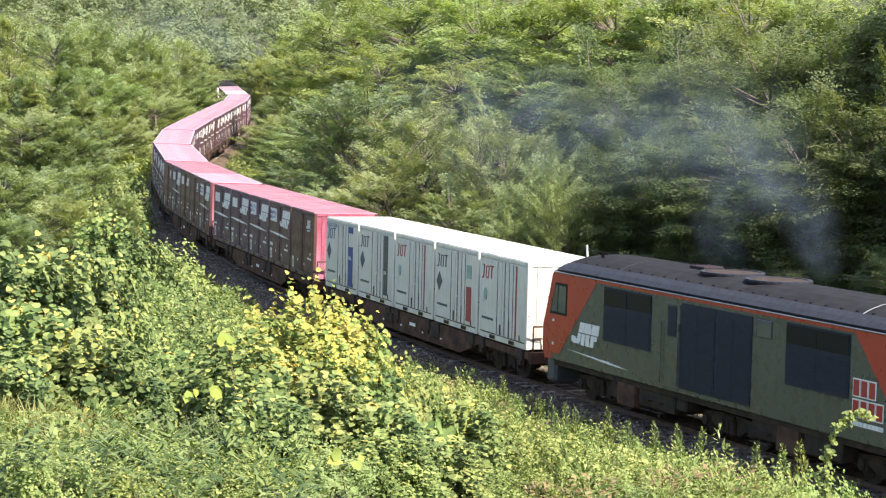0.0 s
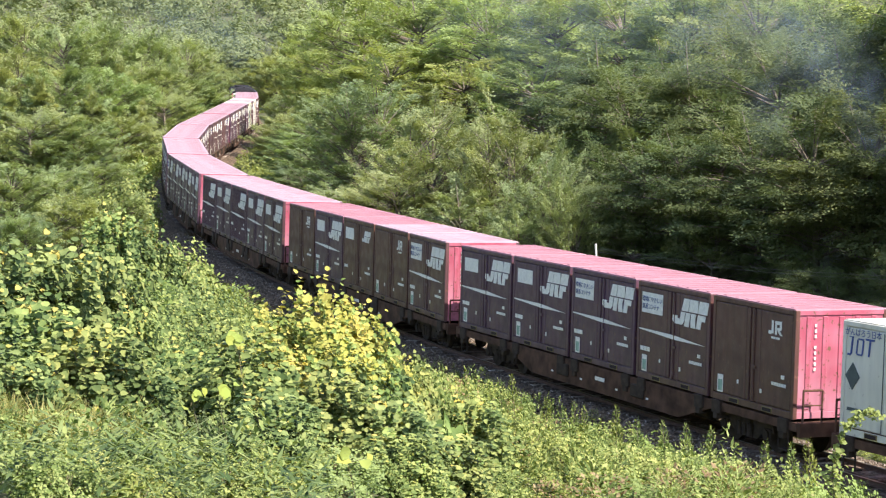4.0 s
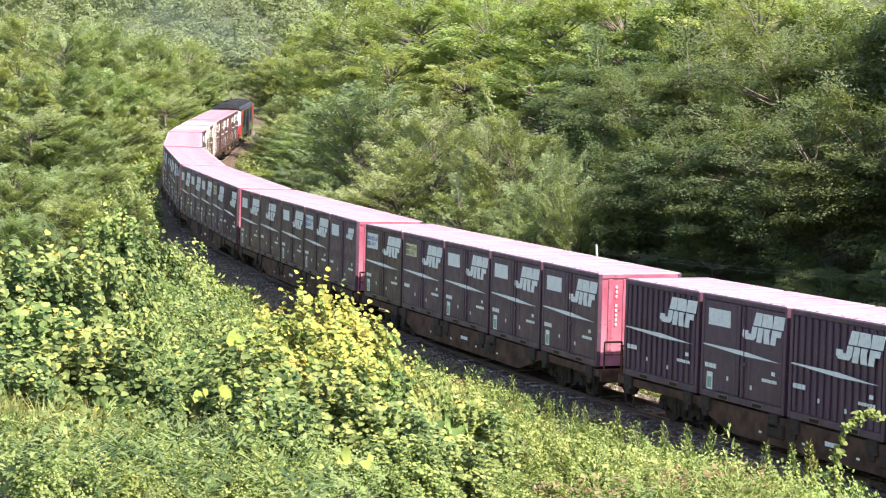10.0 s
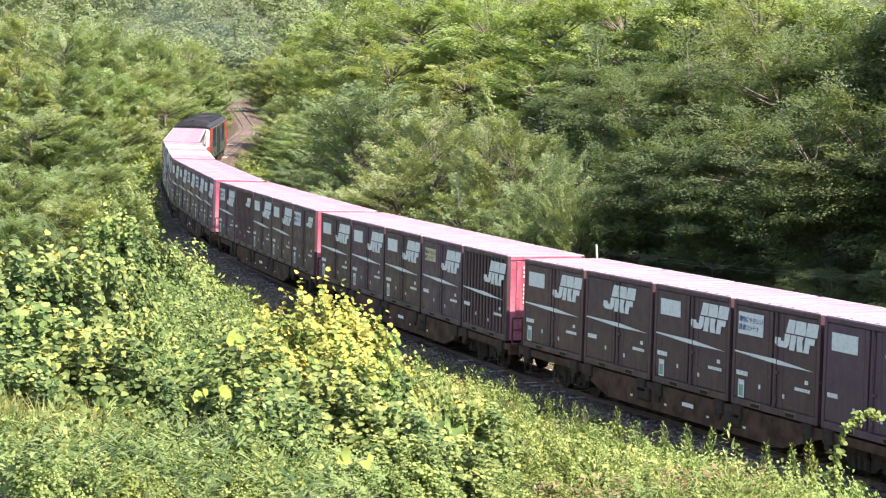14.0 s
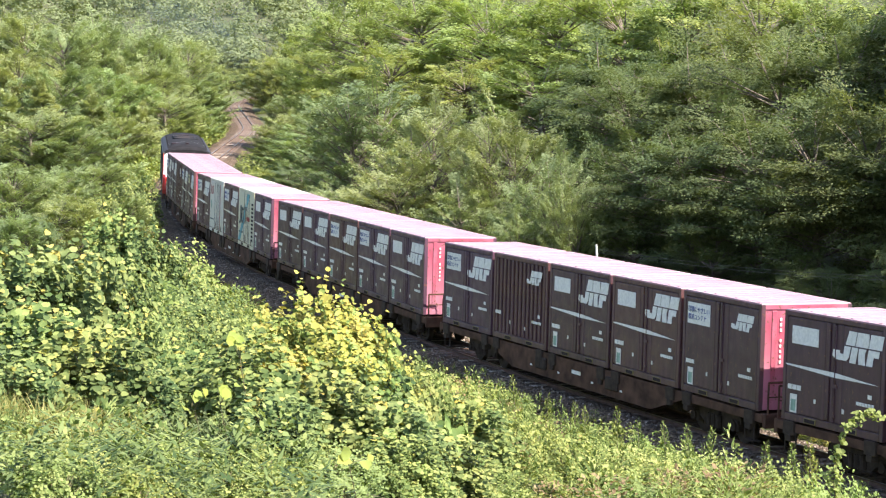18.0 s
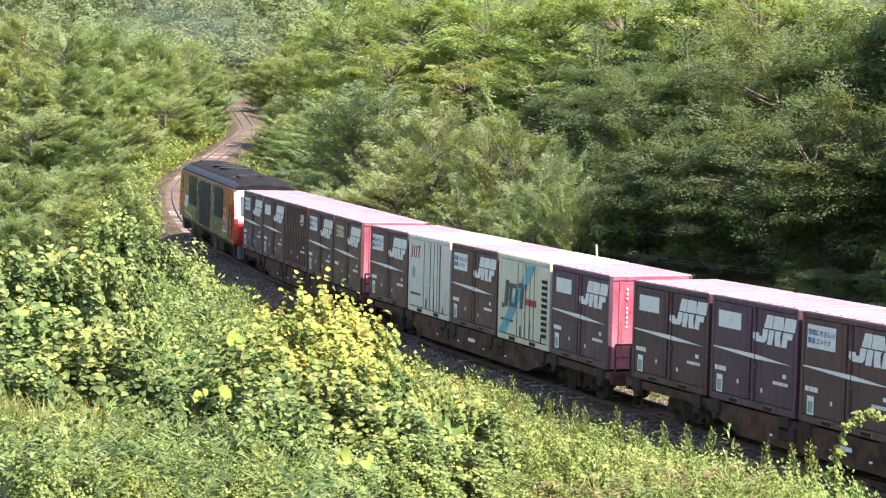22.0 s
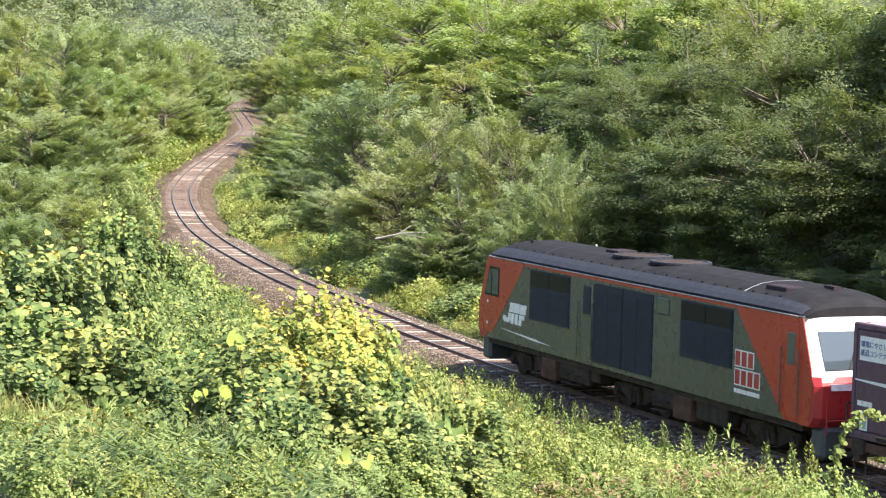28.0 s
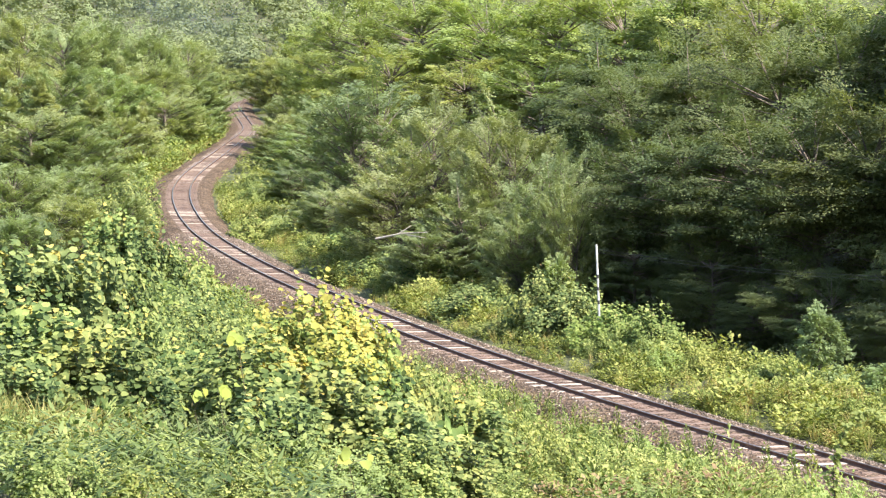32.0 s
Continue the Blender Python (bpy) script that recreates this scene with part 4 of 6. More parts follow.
        for turn in (Matrix.Identity(4), Matrix.Rotation(math.pi, 4, "Z")):
            p = link(name, plate, lo, "dark navy louvre panel", turn)
            link("louvre_slats", slats, p)["kind"] = "stuff"
            for q in panes:
                link("vent_glass", q, p)
    louvre(-5.62, -3.1, 1.86, 3.28, "louvre_panel", 0.64)
    louvre(3.1, 5.6, 1.88, 3.28, "louvre_panel", 0.64)
    louvre(-1.6, 0.02, 1.15, 3.25, "engine_door", 0.95)
    louvre(0.06, 1.66, 1.15, 3.25, "engine_door", 0.95)
    part("small_window", boxes((1.84, 2.5, -hw - 0.02, -hw + 0.02, 2.80, 3.24), bev=0.03), M["glass"], lo, "dull green side window")
    part("side_door", boxes((-2.35, -1.65, -hw - 0.02, -hw + 0.02, 1.1, 3.2), bev=0.01), M["loco_grey"], lo)
    d = part("door_window", boxes((-2.22, -1.80, -hw - 0.026, -hw, 2.36, 3.14), bev=0.03), M["louvre"], lo)
    for x in (-2.5, -1.66, 7.82, 8.56):
        part("grab_rail", cyl(bmesh.new(), (x, -hw - 0.05, 1.2), (x, -hw - 0.05, 2.7), 0.018, 6), M["loco_grey"], lo)
    part("cab_door", boxes((7.9, 8.5, -hw - 0.02, -hw + 0.02, 1.1, 3.25), bev=0.01), M["loco_orange"], lo)
    part("cab_window", boxes((8.02, 8.38, -hw - 0.028, -hw, 2.3, 3.05), bev=0.02), M["glass"], lo)
    bm = bmesh.new()
    prism(bm, [(-8.76, 2.27), (-7.74, 2.27), (-7.74, 3.14), (-8.44, 3.14)], -hw - 0.012, -hw)
    part("window_frame", bm, M["pane_black"], lo, "black rubber cab window frame")
    for pts in ([(-8.68, 2.34), (-8.30, 2.34), (-8.30, 3.07), (-8.41, 3.07)], [(-8.24, 2.34), (-7.81, 2.34), (-7.81, 3.07), (-8.24, 3.07)]):
        part("cab_window", prism(bmesh.new(), pts, -hw - 0.018, -hw), M["glass"], lo)
    for b in ((-8.58, -8.48, -hw - 0.015, -hw, 2.06, 2.13), (-8.58, -8.48, -hw - 0.015, -hw, 1.42, 1.50)):
        part("marker_lamp", boxes(b), M["mark"], lo)
    # signs
    bm = bmesh.new()
    for pts in freight_mark(-7.25, 1.63, 1.15):
        prism(bm, pts, -hw - 0.016, -hw + 0.0)
    prism(bm, [(-7.65, 1.40), (-5.3, 1.27), (-4.2, 1.25), (-5.3, 1.33)], -hw - 0.014, -hw)
    part("freight_mark", bm, M["mark"], lo, "white operator sign")
    bm = bmesh.new()
    for i in range(3):
        prism(bm, rect(5.75 + i * 0.29, 6.02 + i * 0.29, 1.98, 2.38), -hw - 0.012, -hw)
    for i in range(4):
        prism(bm, rect(5.75 + i * 0.29, 6.02 + i * 0.29, 1.54, 1.94), -hw - 0.012, -hw)
    part("name_sign", bm, M["mark"], lo, "white edge of the name sign")
    bm = bmesh.new()
    for i in range(3):
        prism(bm, rect(5.78 + i * 0.29, 5.99 + i * 0.29, 2.01, 2.35), -hw - 0.018, -hw)
    for i in range(4):
        prism(bm, rect(5.78 + i * 0.29, 5.99 + i * 0.29, 1.57, 1.91), -hw - 0.018, -hw)
    part("name_sign", bm, M["loco_red"], lo, "red blocks of the name sign")
    bm = bmesh.new()
    for pts in bars(5.75, 1.36, 1.15, 0.10, 8):
        prism(bm, pts, -hw - 0.012, -hw)
    part("sign_line", bm, M["mark"], lo)
    # below the frame
    part("underframe", boxes((-8.6, 8.6, -1.3, 1.3, 0.86, 1.03)), M["gear"], lo)
    for x0, x1, z0 in ((-5.4, -5.0, 0.42), (-3.9, -2.1, 0.40), (-2.0, -1.5, 0.55), (1.5, 2.6, 0.42), (3.7, 5.2, 0.40)):
        part("tank", boxes((x0, x1, -1.25, 1.25, z0, 0.88), bev=0.04), M["gear"], lo, "oily black tank")
    for x0, x1 in ((-4.9, -4.0), (2.7, 3.6)):
        part("equipment_box", boxes((x0, x1, -1.34, 1.34, 0.30, 0.88), bev=0.03), M["frame"], lo, "dusty brown equipment box")
    for x in (-3.4, -2.8, 1.8, 2.2):
        for z in (0.35, 0.6):
            part("step", boxes((x - 0.2, x + 0.2, -1.36, -1.2, z, z + 0.03)), M["gear"], lo)
    for x in (-6.6, 0.0, 6.6):
        bogie(2.1, 0.455, lo, x)
    return lo


CONSIST = [["WR", "WD", "WP", "WG", "WB"], ["JRr", "DJr", "DJr", "Dr", "Dr"], ["DJ", "JR", "SBr", "Dr", "JRr"], ["D", "D", "C", "D", "C"],
           ["D", "D", "D", "DY", "DJ"], ["S", "DJ", "D", "DN", "D"], ["C", "DY", "D", "D", "D"], ["SJ", "D", "D", "CS", "DJ"],
           ["D", "DJ", "DJ", "D", "D"], ["D", "WT", "DJ", "WR", "DJ"], ["DY", "DJ", "CB", "D", "DJ"]]
MOVING = []


def build_train():
    first = locomotive()
    second = copy_thing(first, Matrix.Identity(4))
    second["label"] = "grey and orange diesel locomotive pushing at the rear"
    MOVING.append((first, -3 * WAGON - LOCO / 2 + SLACK[0], 13.2, Matrix.Identity(4)))
    MOVING.append((second, 8 * WAGON + LOCO / 2, 13.2, Matrix.Identity(4)))
    wagon, made, rnd = None, {}, random.Random(15)
    for k, load in enumerate(CONSIST):
        off = (k - 3) * WAGON + WAGON / 2 + SLACK[k]
        wagon_k = container_wagon() if wagon is None else copy_thing(wagon, Matrix.Identity(4))
        wagon = wagon or wagon_k
        MOVING.append((wagon_k, off, 14.1, Matrix.Identity(4)))
        for i, kind in enumerate(load):
            tone = rnd.choice(("maroon", "maroon_plum", "maroon_plum", "maroon_dark"))
            c = copy_thing(made[kind, tone], Matrix.Identity(4)) if (kind, tone) in made else container(kind, tone)
            made.setdefault((kind, tone), c)
            MOVING.append((c, off, 14.1, Matrix.Translation(((2 - i) * 3.862, 0, 1.025))))


ROLL_TIMES = [i * 2 / FPS for i in range(481)]


def motions():
    """The exhaust drifts up; the train rolls along the track towards the camera and out of sight; bogies follow the curve and wheels turn."""
    for wisp, place, turn, drift in PUFFS:
        walk(wisp, [(t, Matrix.Translation(place + drift * t) @ turn) for t in (0, 4, 8, 16, 24, 32)])
    for thing, off, base, local in MOVING:
        walk(thing, [(t, vehicle_pose(run(t) + off, base) @ local) for t in TIMES])
        for b in [c for c in thing.children if c.name.startswith("bogie")]:
            at = b.location.copy()
            rows = []
            for t in TIMES:
                s = run(t) + off
                body, here = vehicle_pose(s, base), vehicle_pose(s - at.x, 2.0)
                turn = (body.to_3x3().inverted() @ here.to_3x3()).to_euler("XYZ").z
                rows.append((t, Matrix.Translation(at) @ Matrix.Rotation(turn, 4, "Z")))
            walk(b, rows)
            for w in [c for c in b.children if c.name.startswith("wheelset")]:
                o = w.location.copy()
                walk(w, [(t, Matrix.Translation(o) @ Matrix.Rotation((RUN_S[0] - run(t)) / o.z, 4, "Y")) for t in ROLL_TIMES])


# ---- plants ----
def quad_mesh(name, v, mat, per=4):
    """Separate little leaves, from an array of (leaf, corner, xyz)."""
    n = len(v)
    me = bpy.data.meshes.new(name)
    me.vertices.add(n * per)
    me.vertices.foreach_set("co", np.ascontiguousarray(v, dtype=np.float32).ravel())
    if per == 4:
        loops = np.arange(n * 4)
        faces, size = n, 4
    else:
        base = (np.arange(n) * 6)[:, None]
        loops = np.concatenate([base + np.array([0, 2, 3, 1]), base + np.array([0, 1, 5, 4])], 1).ravel()
        faces, size = n * 2, 4
    me.loops.add(len(loops))
    me.loops.foreach_set("vertex_index", loops.astype(np.int32))
    me.polygons.add(faces)
    me.polygons.foreach_set("loop_start", np.arange(faces, dtype=np.int32) * size)
    me.update(calc_edges=True)
    me.materials.append(mat)
    return me


def leaves(pts, nrm, size, rng, tilt=0.6, shape=4, long=1.5):
    """Leaf shapes at points, facing near the given normals. shape 4: a lozenge; 6: a broad folded leaf."""
    n = len(pts)
    nrm = nrm + rng.normal(0, tilt, (n, 3))
    nrm /= np.linalg.norm(nrm, axis=1)[:, None] + 1e-9
    a = np.cross(nrm, rng.normal(0, 1, (n, 3)))
    a /= np.linalg.norm(a, axis=1)[:, None] + 1e-9
    b = np.cross(nrm, a)
    s = (size * rng.uniform(0.65, 1.35, n))[:, None]
    if shape == 4:
        h, w = s * 0.5 * long, s * 0.5
        return np.stack([pts - a * h, pts + b * w - nrm * w * 0.15, pts + a * h, pts - b * w + nrm * w * 0.15], 1)
    up = nrm * s * 0.14
    return np.stack([pts - a * s * 0.45, pts + a * s * 0.62, pts - a * s * 0.30 + b * s * 0.46 + up, pts + a * s * 0.22 + b * s * 0.42 + up,
                     pts - a * s * 0.30 - b * s * 0.46 + up, pts + a * s * 0.22 - b * s * 0.42 + up], 1)


def limb_mesh(name, rows, mat, seg=6):
    """Tapered limbs: each row is a list of (point, radius)."""
    vs, fs = [], []
    for row in rows:
        rings = []
        for i, (p, r) in enumerate(row):
            p = Vector(p)
            d = (Vector(row[min(i + 1, len(row) - 1)][0]) - Vector(row[max(i - 1, 0)][0])).normalized()
            u = d.orthogonal().normalized()
            w = d.cross(u)
            rings.append(len(vs))
            for k in range(seg):
                a = 2 * math.pi * k / seg
                vs.append(p + (u * math.cos(a) + w * math.sin(a)) * r)
        for q0, q1 in zip(rings, rings[1:]):
            for k in range(seg):
                fs.append((q0 + k, q0 + (k + 1) % seg, q1 + (k + 1) % seg, q1 + k))
        fs.append(tuple(rings[-1] + k for k in range(seg)))
    return mesh_of(name, vs, fs, mat, False)


def tree(seed, h, r, low, limbs, sprays, per, leaf, leaf_mat, bark, span=0.27, droop=0.28, rise=0.45, tilt=0.3, long=1.7, lean=0.0, name="broadleaf_tree", tip=0.0, stems=1, bushy=0.07, lift=0.1, bulge=0.6):
    """A tree: trunk, limbs out to a lumpy crown, and along the limbs flat drooping sprays of leaves. low: where the crown begins."""
    rng = np.random.default_rng(seed)
    root = empty(name)
    zc, hz = (h + low) / 2, (h - low) / 2
    ends = rng.normal(0, 1, (limbs, 3)) * np.array([1, 1, 0.85]) + np.array([0, 0, 0.12])
    ends /= np.linalg.norm(ends, axis=1)[:, None]
    lump = 1 + 0.20 * np.sin(ends[:, 0] * 4 + seed) * np.cos(ends[:, 1] * 3.3 + seed * 2) + rng.uniform(-0.22, 0.10, limbs)
    ends = ends * lump[:, None] * np.array([r, r, hz])
    k = np.clip((ends[:, 2] + hz) / (2 * hz), 0, 1)
    ends[:, :2] *= (1 - tip * k)[:, None]
    ends[:, 2] += zc
    ends[:, 0] += lean * k
    rows, foot = [], []
    for q in range(stems):
        a = 2 * math.pi * q / max(stems, 1) + seed
        sp = 0.0 if stems == 1 else 0.32 * r
        top = Vector((math.cos(a) * sp + lean * 0.6, math.sin(a) * sp, low + hz * 1.35))
        rt = 0.018 * h / (stems ** 0.5)
        mid = top * 0.5 + Vector((rng.uniform(-0.2, 0.2), rng.uniform(-0.2, 0.2), 0))
        foot.append(top)
        rows.append([((math.cos(a) * 0.15 * (stems > 1), math.sin(a) * 0.15 * (stems > 1), -0.4), rt * 1.25), (mid * 0.4, rt), (mid, rt * 0.85), (top, rt * 0.25)])
    start = np.empty((limbs, 3))
    for i in range(limbs):
        p, top = Vector(ends[i]), foot[i % stems]
        z0 = max(0.3 * low, min(p.z - rise * Vector((p.x, p.y)).length, top.z))
        st = top * (z0 / top.z)
        start[i] = st
        m = (st + p) / 2 + Vector((0, 0, rng.uniform(-0.02, 0.06) * r))
        rows.append([(st, 0.0045 * h), (m, 0.0028 * h), (p, 0.0008 * h)])
    link("trunk", limb_mesh("trunk", rows, bark, 5), root, "grey-brown trunk and limbs")
    f = rng.uniform(0.22, 1.0, (limbs, sprays)) ** 0.62
    f[:, 0] = 1.0
    way = ends - start
    at = start[:, None] + way[:, None] * f[..., None]
    flat_way = way * np.array([1, 1, 0.35])
    flat_way /= np.linalg.norm(flat_way, axis=1)[:, None] + 1e-9
    ang = rng.normal(0, 0.85, (limbs, sprays)) * (1.25 - 0.7 * f)
    ca, sa = np.cos(ang), np.sin(ang)
    d = np.stack([flat_way[:, None, 0] * ca - flat_way[:, None, 1] * sa, flat_way[:, None, 0] * sa + flat_way[:, None, 1] * ca,
                  flat_way[:, None, 2] + rng.uniform(-0.15, 0.2, (limbs, sprays)) + lift], -1)
    d /= np.linalg.norm(d, axis=-1)[..., None]
    side = np.cross(d, np.array([0, 0, 1.0]))
    side /= np.linalg.norm(side, axis=-1)[..., None] + 1e-9
    out = (at - np.array([0, 0, zc - 0.2 * hz])) / np.array([r, r, hz])
    up = np.cross(side, d) + out * bulge + rng.normal(0, tilt, (limbs, sprays, 3))
    up /= np.linalg.norm(up, axis=-1)[..., None]
    size = span * r * rng.uniform(0.6, 1.35, (limbs, sprays))
    u = rng.uniform(0, 1, (limbs, sprays, per)) ** 0.8
    v = rng.uniform(-1, 1, (limbs, sprays, per)) * (0.62 * (1 - 0.75 * u) + 0.05)
    sz = size[..., None, None]
    drop = (-droop * (u * u + 1.2 * v * v) + rng.normal(0, bushy, u.shape))[..., None]
    pts = at[:, :, None] + sz * (d[:, :, None] * u[..., None] + side[:, :, None] * v[..., None] + up[:, :, None] * drop)
    ax = d[:, :, None] + side[:, :, None] * (np.sign(v) * 0.9)[..., None] - np.array([0, 0, 0.35]) + rng.normal(0, 0.3, pts.shape)
    ax /= np.linalg.norm(ax, axis=-1)[..., None]
    nr = up[:, :, None] + np.array([0, 0, 0.25]) + rng.normal(0, 0.22, pts.shape)
    wid = np.cross(nr, ax)
    wid /= np.linalg.norm(wid, axis=-1)[..., None] + 1e-9
    ls = (leaf * rng.uniform(0.7, 1.3, u.shape))[..., None]
    quad = np.stack([pts, pts + ax * ls * long * 0.45 + wid * ls * 0.5, pts + ax * ls * long, pts + ax * ls * long * 0.45 - wid * ls * 0.5], -2)
    link("crown", quad_mesh("crown", quad.reshape(-1, 4, 3), leaf_mat), root, "leafy green crown")
    return root


def vine_mound(seed, h, r, count, leaf, leaf_mat, second=None, share=0.0, name="vine_covered_shrub"):
    """A thicket smothered in broad vine leaves: lumpy dome, leaves hanging like shingles."""
    rng = np.random.default_rng(seed)
    root = empty(name)
    n = count
    az, el = rng.uniform(0, 2 * math.pi, n), np.arcsin(rng.uniform(0.0, 1.0, n) ** 0.75)
    d = np.stack([np.cos(az) * np.cos(el), np.sin(az) * np.cos(el), np.sin(el)], 1)
    lump = 1 + 0.22 * np.sin(az * 3 + seed) * np.cos(el * 5 + seed) + 0.16 * np.sin(az * 7 + seed * 3 + el * 6) + 0.09 * np.sin(az * 15 + el * 13) * np.sin(el * 19 + seed)
    depth = 1 - 0.16 * rng.uniform(0, 1, n) ** 1.5 - 0.3 * (rng.uniform(0, 1, n) > 0.72) * rng.uniform(0, 1, n) + 0.06 * (rng.uniform(0, 1, n) > 0.95)
    hollow = np.sin(az * 5 + seed) * np.sin(el * 7 + seed * 2) + 0.5 * np.sin(az * 11 - el * 9) > 0.62
    depth = np.where(hollow, depth * 0.62, depth)
    pts = d * (lump * depth)[:, None] * np.array([r, r, h])
    pts[:, 2] = np.maximum(pts[:, 2], 0.05)
    nrm = d * 0.9 + np.array([0.3, -0.5, 0.30])
    v = leaves(pts, nrm, leaf * rng.uniform(0.7, 1.15, n), rng, 0.5, 6)
    gold = np.sin(az * 2.0 + seed) * np.cos(el * 3 + seed * 1.7) * 0.28 + el * 0.55 + rng.normal(0, 0.15, n) + depth * 0.4 > 1.42 - share
    if second is not None and gold.any():
        link("yellowing_leaves", quad_mesh("yellowing_leaves", v[gold], second, 6), root, "yellowing vine leaves")
        v = v[~gold]
    link("leaves", quad_mesh("leaves", v, leaf_mat, 6), root, "broad green vine leaves")
    rows = []
    for i in range(14):
        a, e = rng.uniform(0, 6.28), rng.uniform(0.5, 1.4)
        t = Vector((math.cos(a) * math.cos(e) * r * 0.9, math.sin(a) * math.cos(e) * r * 0.9, math.sin(e) * h * 0.95))
        rows.append([((0.1 * math.cos(a), 0.1 * math.sin(a), -0.5), 0.03), (t * 0.5 + Vector((0, 0, 0.2 * h)), 0.022), (t, 0.008)])
    tagged(link("stem_tangle", limb_mesh("stem_tangle", rows, M["vine_stem"], 5), root, "tangled brown stems"), kind="stuff")
    return root


def herb(rng, kind):
    """Leaf quads of one weed of about one metre, for joining into a growth of weeds."""
    if kind == "blade":
        n = 26
        a = rng.uniform(0, 6.28, n)
        out = rng.uniform(0.15, 0.5, n)
        hgt = rng.uniform(0.6, 1.1, n)
        base = np.stack([np.cos(a), np.sin(a), np.zeros(n)], 1) * 0.06
        dirv = np.stack([np.cos(a) * out, np.sin(a) * out, hgt], 1)
        side = np.stack([-np.sin(a), np.cos(a), np.zeros(n)], 1) * 0.009
        mid = base + dirv * 0.6 + np.array([0, 0, 0.08])
        tip = base + dirv * np.array([1.25, 1.25, 0.92])
        return np.concatenate([np.stack([base - side, base + side, mid + side, mid - side], 1), np.stack([mid - side, mid + side, tip + side * 0.2, tip - side * 0.2], 1)])
    if kind == "bamboo":
        n = 34
        a = rng.uniform(0, 6.28, n)
        z = rng.uniform(0.25, 1.0, n)
        o = np.stack([np.cos(a) * 0.12, np.sin(a) * 0.12, z], 1)
        ln = rng.uniform(0.22, 0.36, n)[:, None]
        d = np.stack([np.cos(a), np.sin(a), rng.uniform(-0.35, 0.5, n)], 1)
        sd = np.stack([-np.sin(a), np.cos(a), np.zeros(n)], 1) * 0.034
        m = o + d * ln * 0.4
        return np.stack([o, m + sd, o + d * ln, m - sd], 1)
    if kind == "stem":
        out = []
        for _ in range(6):
            a0, lean, top = rng.uniform(0, 6.28), rng.uniform(0.05, 0.38), rng.uniform(0.6, 1.05)
            n = 15
            f = np.linspace(0.12, 1.0, n)
            o = np.stack([np.cos(a0) * lean * f, np.sin(a0) * lean * f, top * f - 0.12 * lean * f * f], 1)
            a = np.arange(n) * 2.4 + a0
            ln = (0.20 - 0.13 * f)[:, None] * rng.uniform(0.75, 1.2, (n, 1))
            d = np.stack([np.cos(a), np.sin(a), rng.uniform(-0.15, 0.55, n)], 1)
            sd = np.stack([-np.sin(a), np.cos(a), rng.normal(0, 0.15, n)], 1) * ln * 0.20
            m = o + d * ln * 0.45 + np.array([0, 0, 0.015])
            out.append(np.stack([o, m + sd, o + d * ln - np.array([0, 0, 0.03]), m - sd], 1))
        return np.concatenate(out)
    n = {"spike": 90, "bush": 70, "fine": 230}[kind]
    z = rng.uniform(0.06, 1.0, n) ** (1.0 if kind == "spike" else 0.8)
    a = rng.uniform(0, 6.28, n)
    wid = (0.24 * (1 - z) + 0.03) if kind == "spike" else (0.16 + 0.34 * np.sin(z * 2.7))
    q = np.sqrt(rng.uniform(0.02, 1, n))
    o = np.stack([np.cos(a) * wid * q, np.sin(a) * wid * q, z], 1)
    d = np.stack([np.cos(a), np.sin(a), rng.uniform(-0.5, 1.3, n)], 1)
    ln = (rng.uniform(0.09, 0.16, n) if kind == "bush" else rng.uniform(0.045, 0.095, n) if kind == "fine" else wid * 0.45 * rng.uniform(0.6, 1.1, n) + 0.04)[:, None]
    sd = np.stack([-np.sin(a), np.cos(a), rng.uniform(-1.0, 1.0, n)], 1) * ln * (0.20 if kind == "spike" else 0.34)
    m = o + d * ln * 0.5
    return np.stack([o, m + sd, o + d * ln, m - sd], 1)


def top_z(x, y):
    """Height of the ground or of the ballast, whichever is higher."""
    s, lat = near_track(x, y)
    bed = -0.00215 * s + lat * np.sin(np.interp(s, CANT_S, CANT)) + np.interp(abs(lat), [0.9, 1.3, 1.75, 2.3, 3.0], [-0.145, -0.165, -0.25, -0.52, -0.95])
    return np.where(abs(lat) < 3, np.maximum(ground_z(x, y), bed - 0.02), ground_z(x, y))


def growth(name, label, kinds, spots, mat, seed):
    """Many weeds joined: spots are rows of x, y, height, width."""
    rng = np.random.default_rng(seed)
    forms = [herb(rng, k) for k in kinds for _ in range(5)]
    pick = rng.integers(0, len(forms), len(spots))
    z = np.concatenate([top_z(spots[i:i + 4000, 0], spots[i:i + 4000, 1]) for i in range(0, len(spots), 4000)])
    out = []
    for k, f in enumerate(forms):
        sel = pick == k
        sp, zz = spots[sel], z[sel]
        if not len(sp):
            continue
        a = rng.uniform(0, 6.28, len(sp))
        ca, sa = np.cos(a)[:, None, None], np.sin(a)[:, None, None]
        w, h = sp[:, 3][:, None, None], sp[:, 2][:, None, None]
        lx, ly = rng.normal(0, 0.14, len(sp))[:, None, None], rng.normal(0, 0.14, len(sp))[:, None, None]
        x = (f[None, ..., 0] * ca - f[None, ..., 1] * sa) * w + f[None, ..., 2] * h * lx + sp[:, 0][:, None, None]
        y = (f[None, ..., 0] * sa + f[None, ..., 1] * ca) * w + f[None, ..., 2] * h * ly + sp[:, 1][:, None, None]
        v = np.stack([x, y, f[None, ..., 2] * h + zz[:, None, None]], -1)
        out.append(v.reshape(-1, 4, 3))
    tagged(link(name, quad_mesh(name, np.concatenate(out), mat)), label, "weeds", kind="stuff")


def in_view(x, y, margin=0.02):
    return abs(x / np.maximum(y, 1)) < 0.2045 + margin


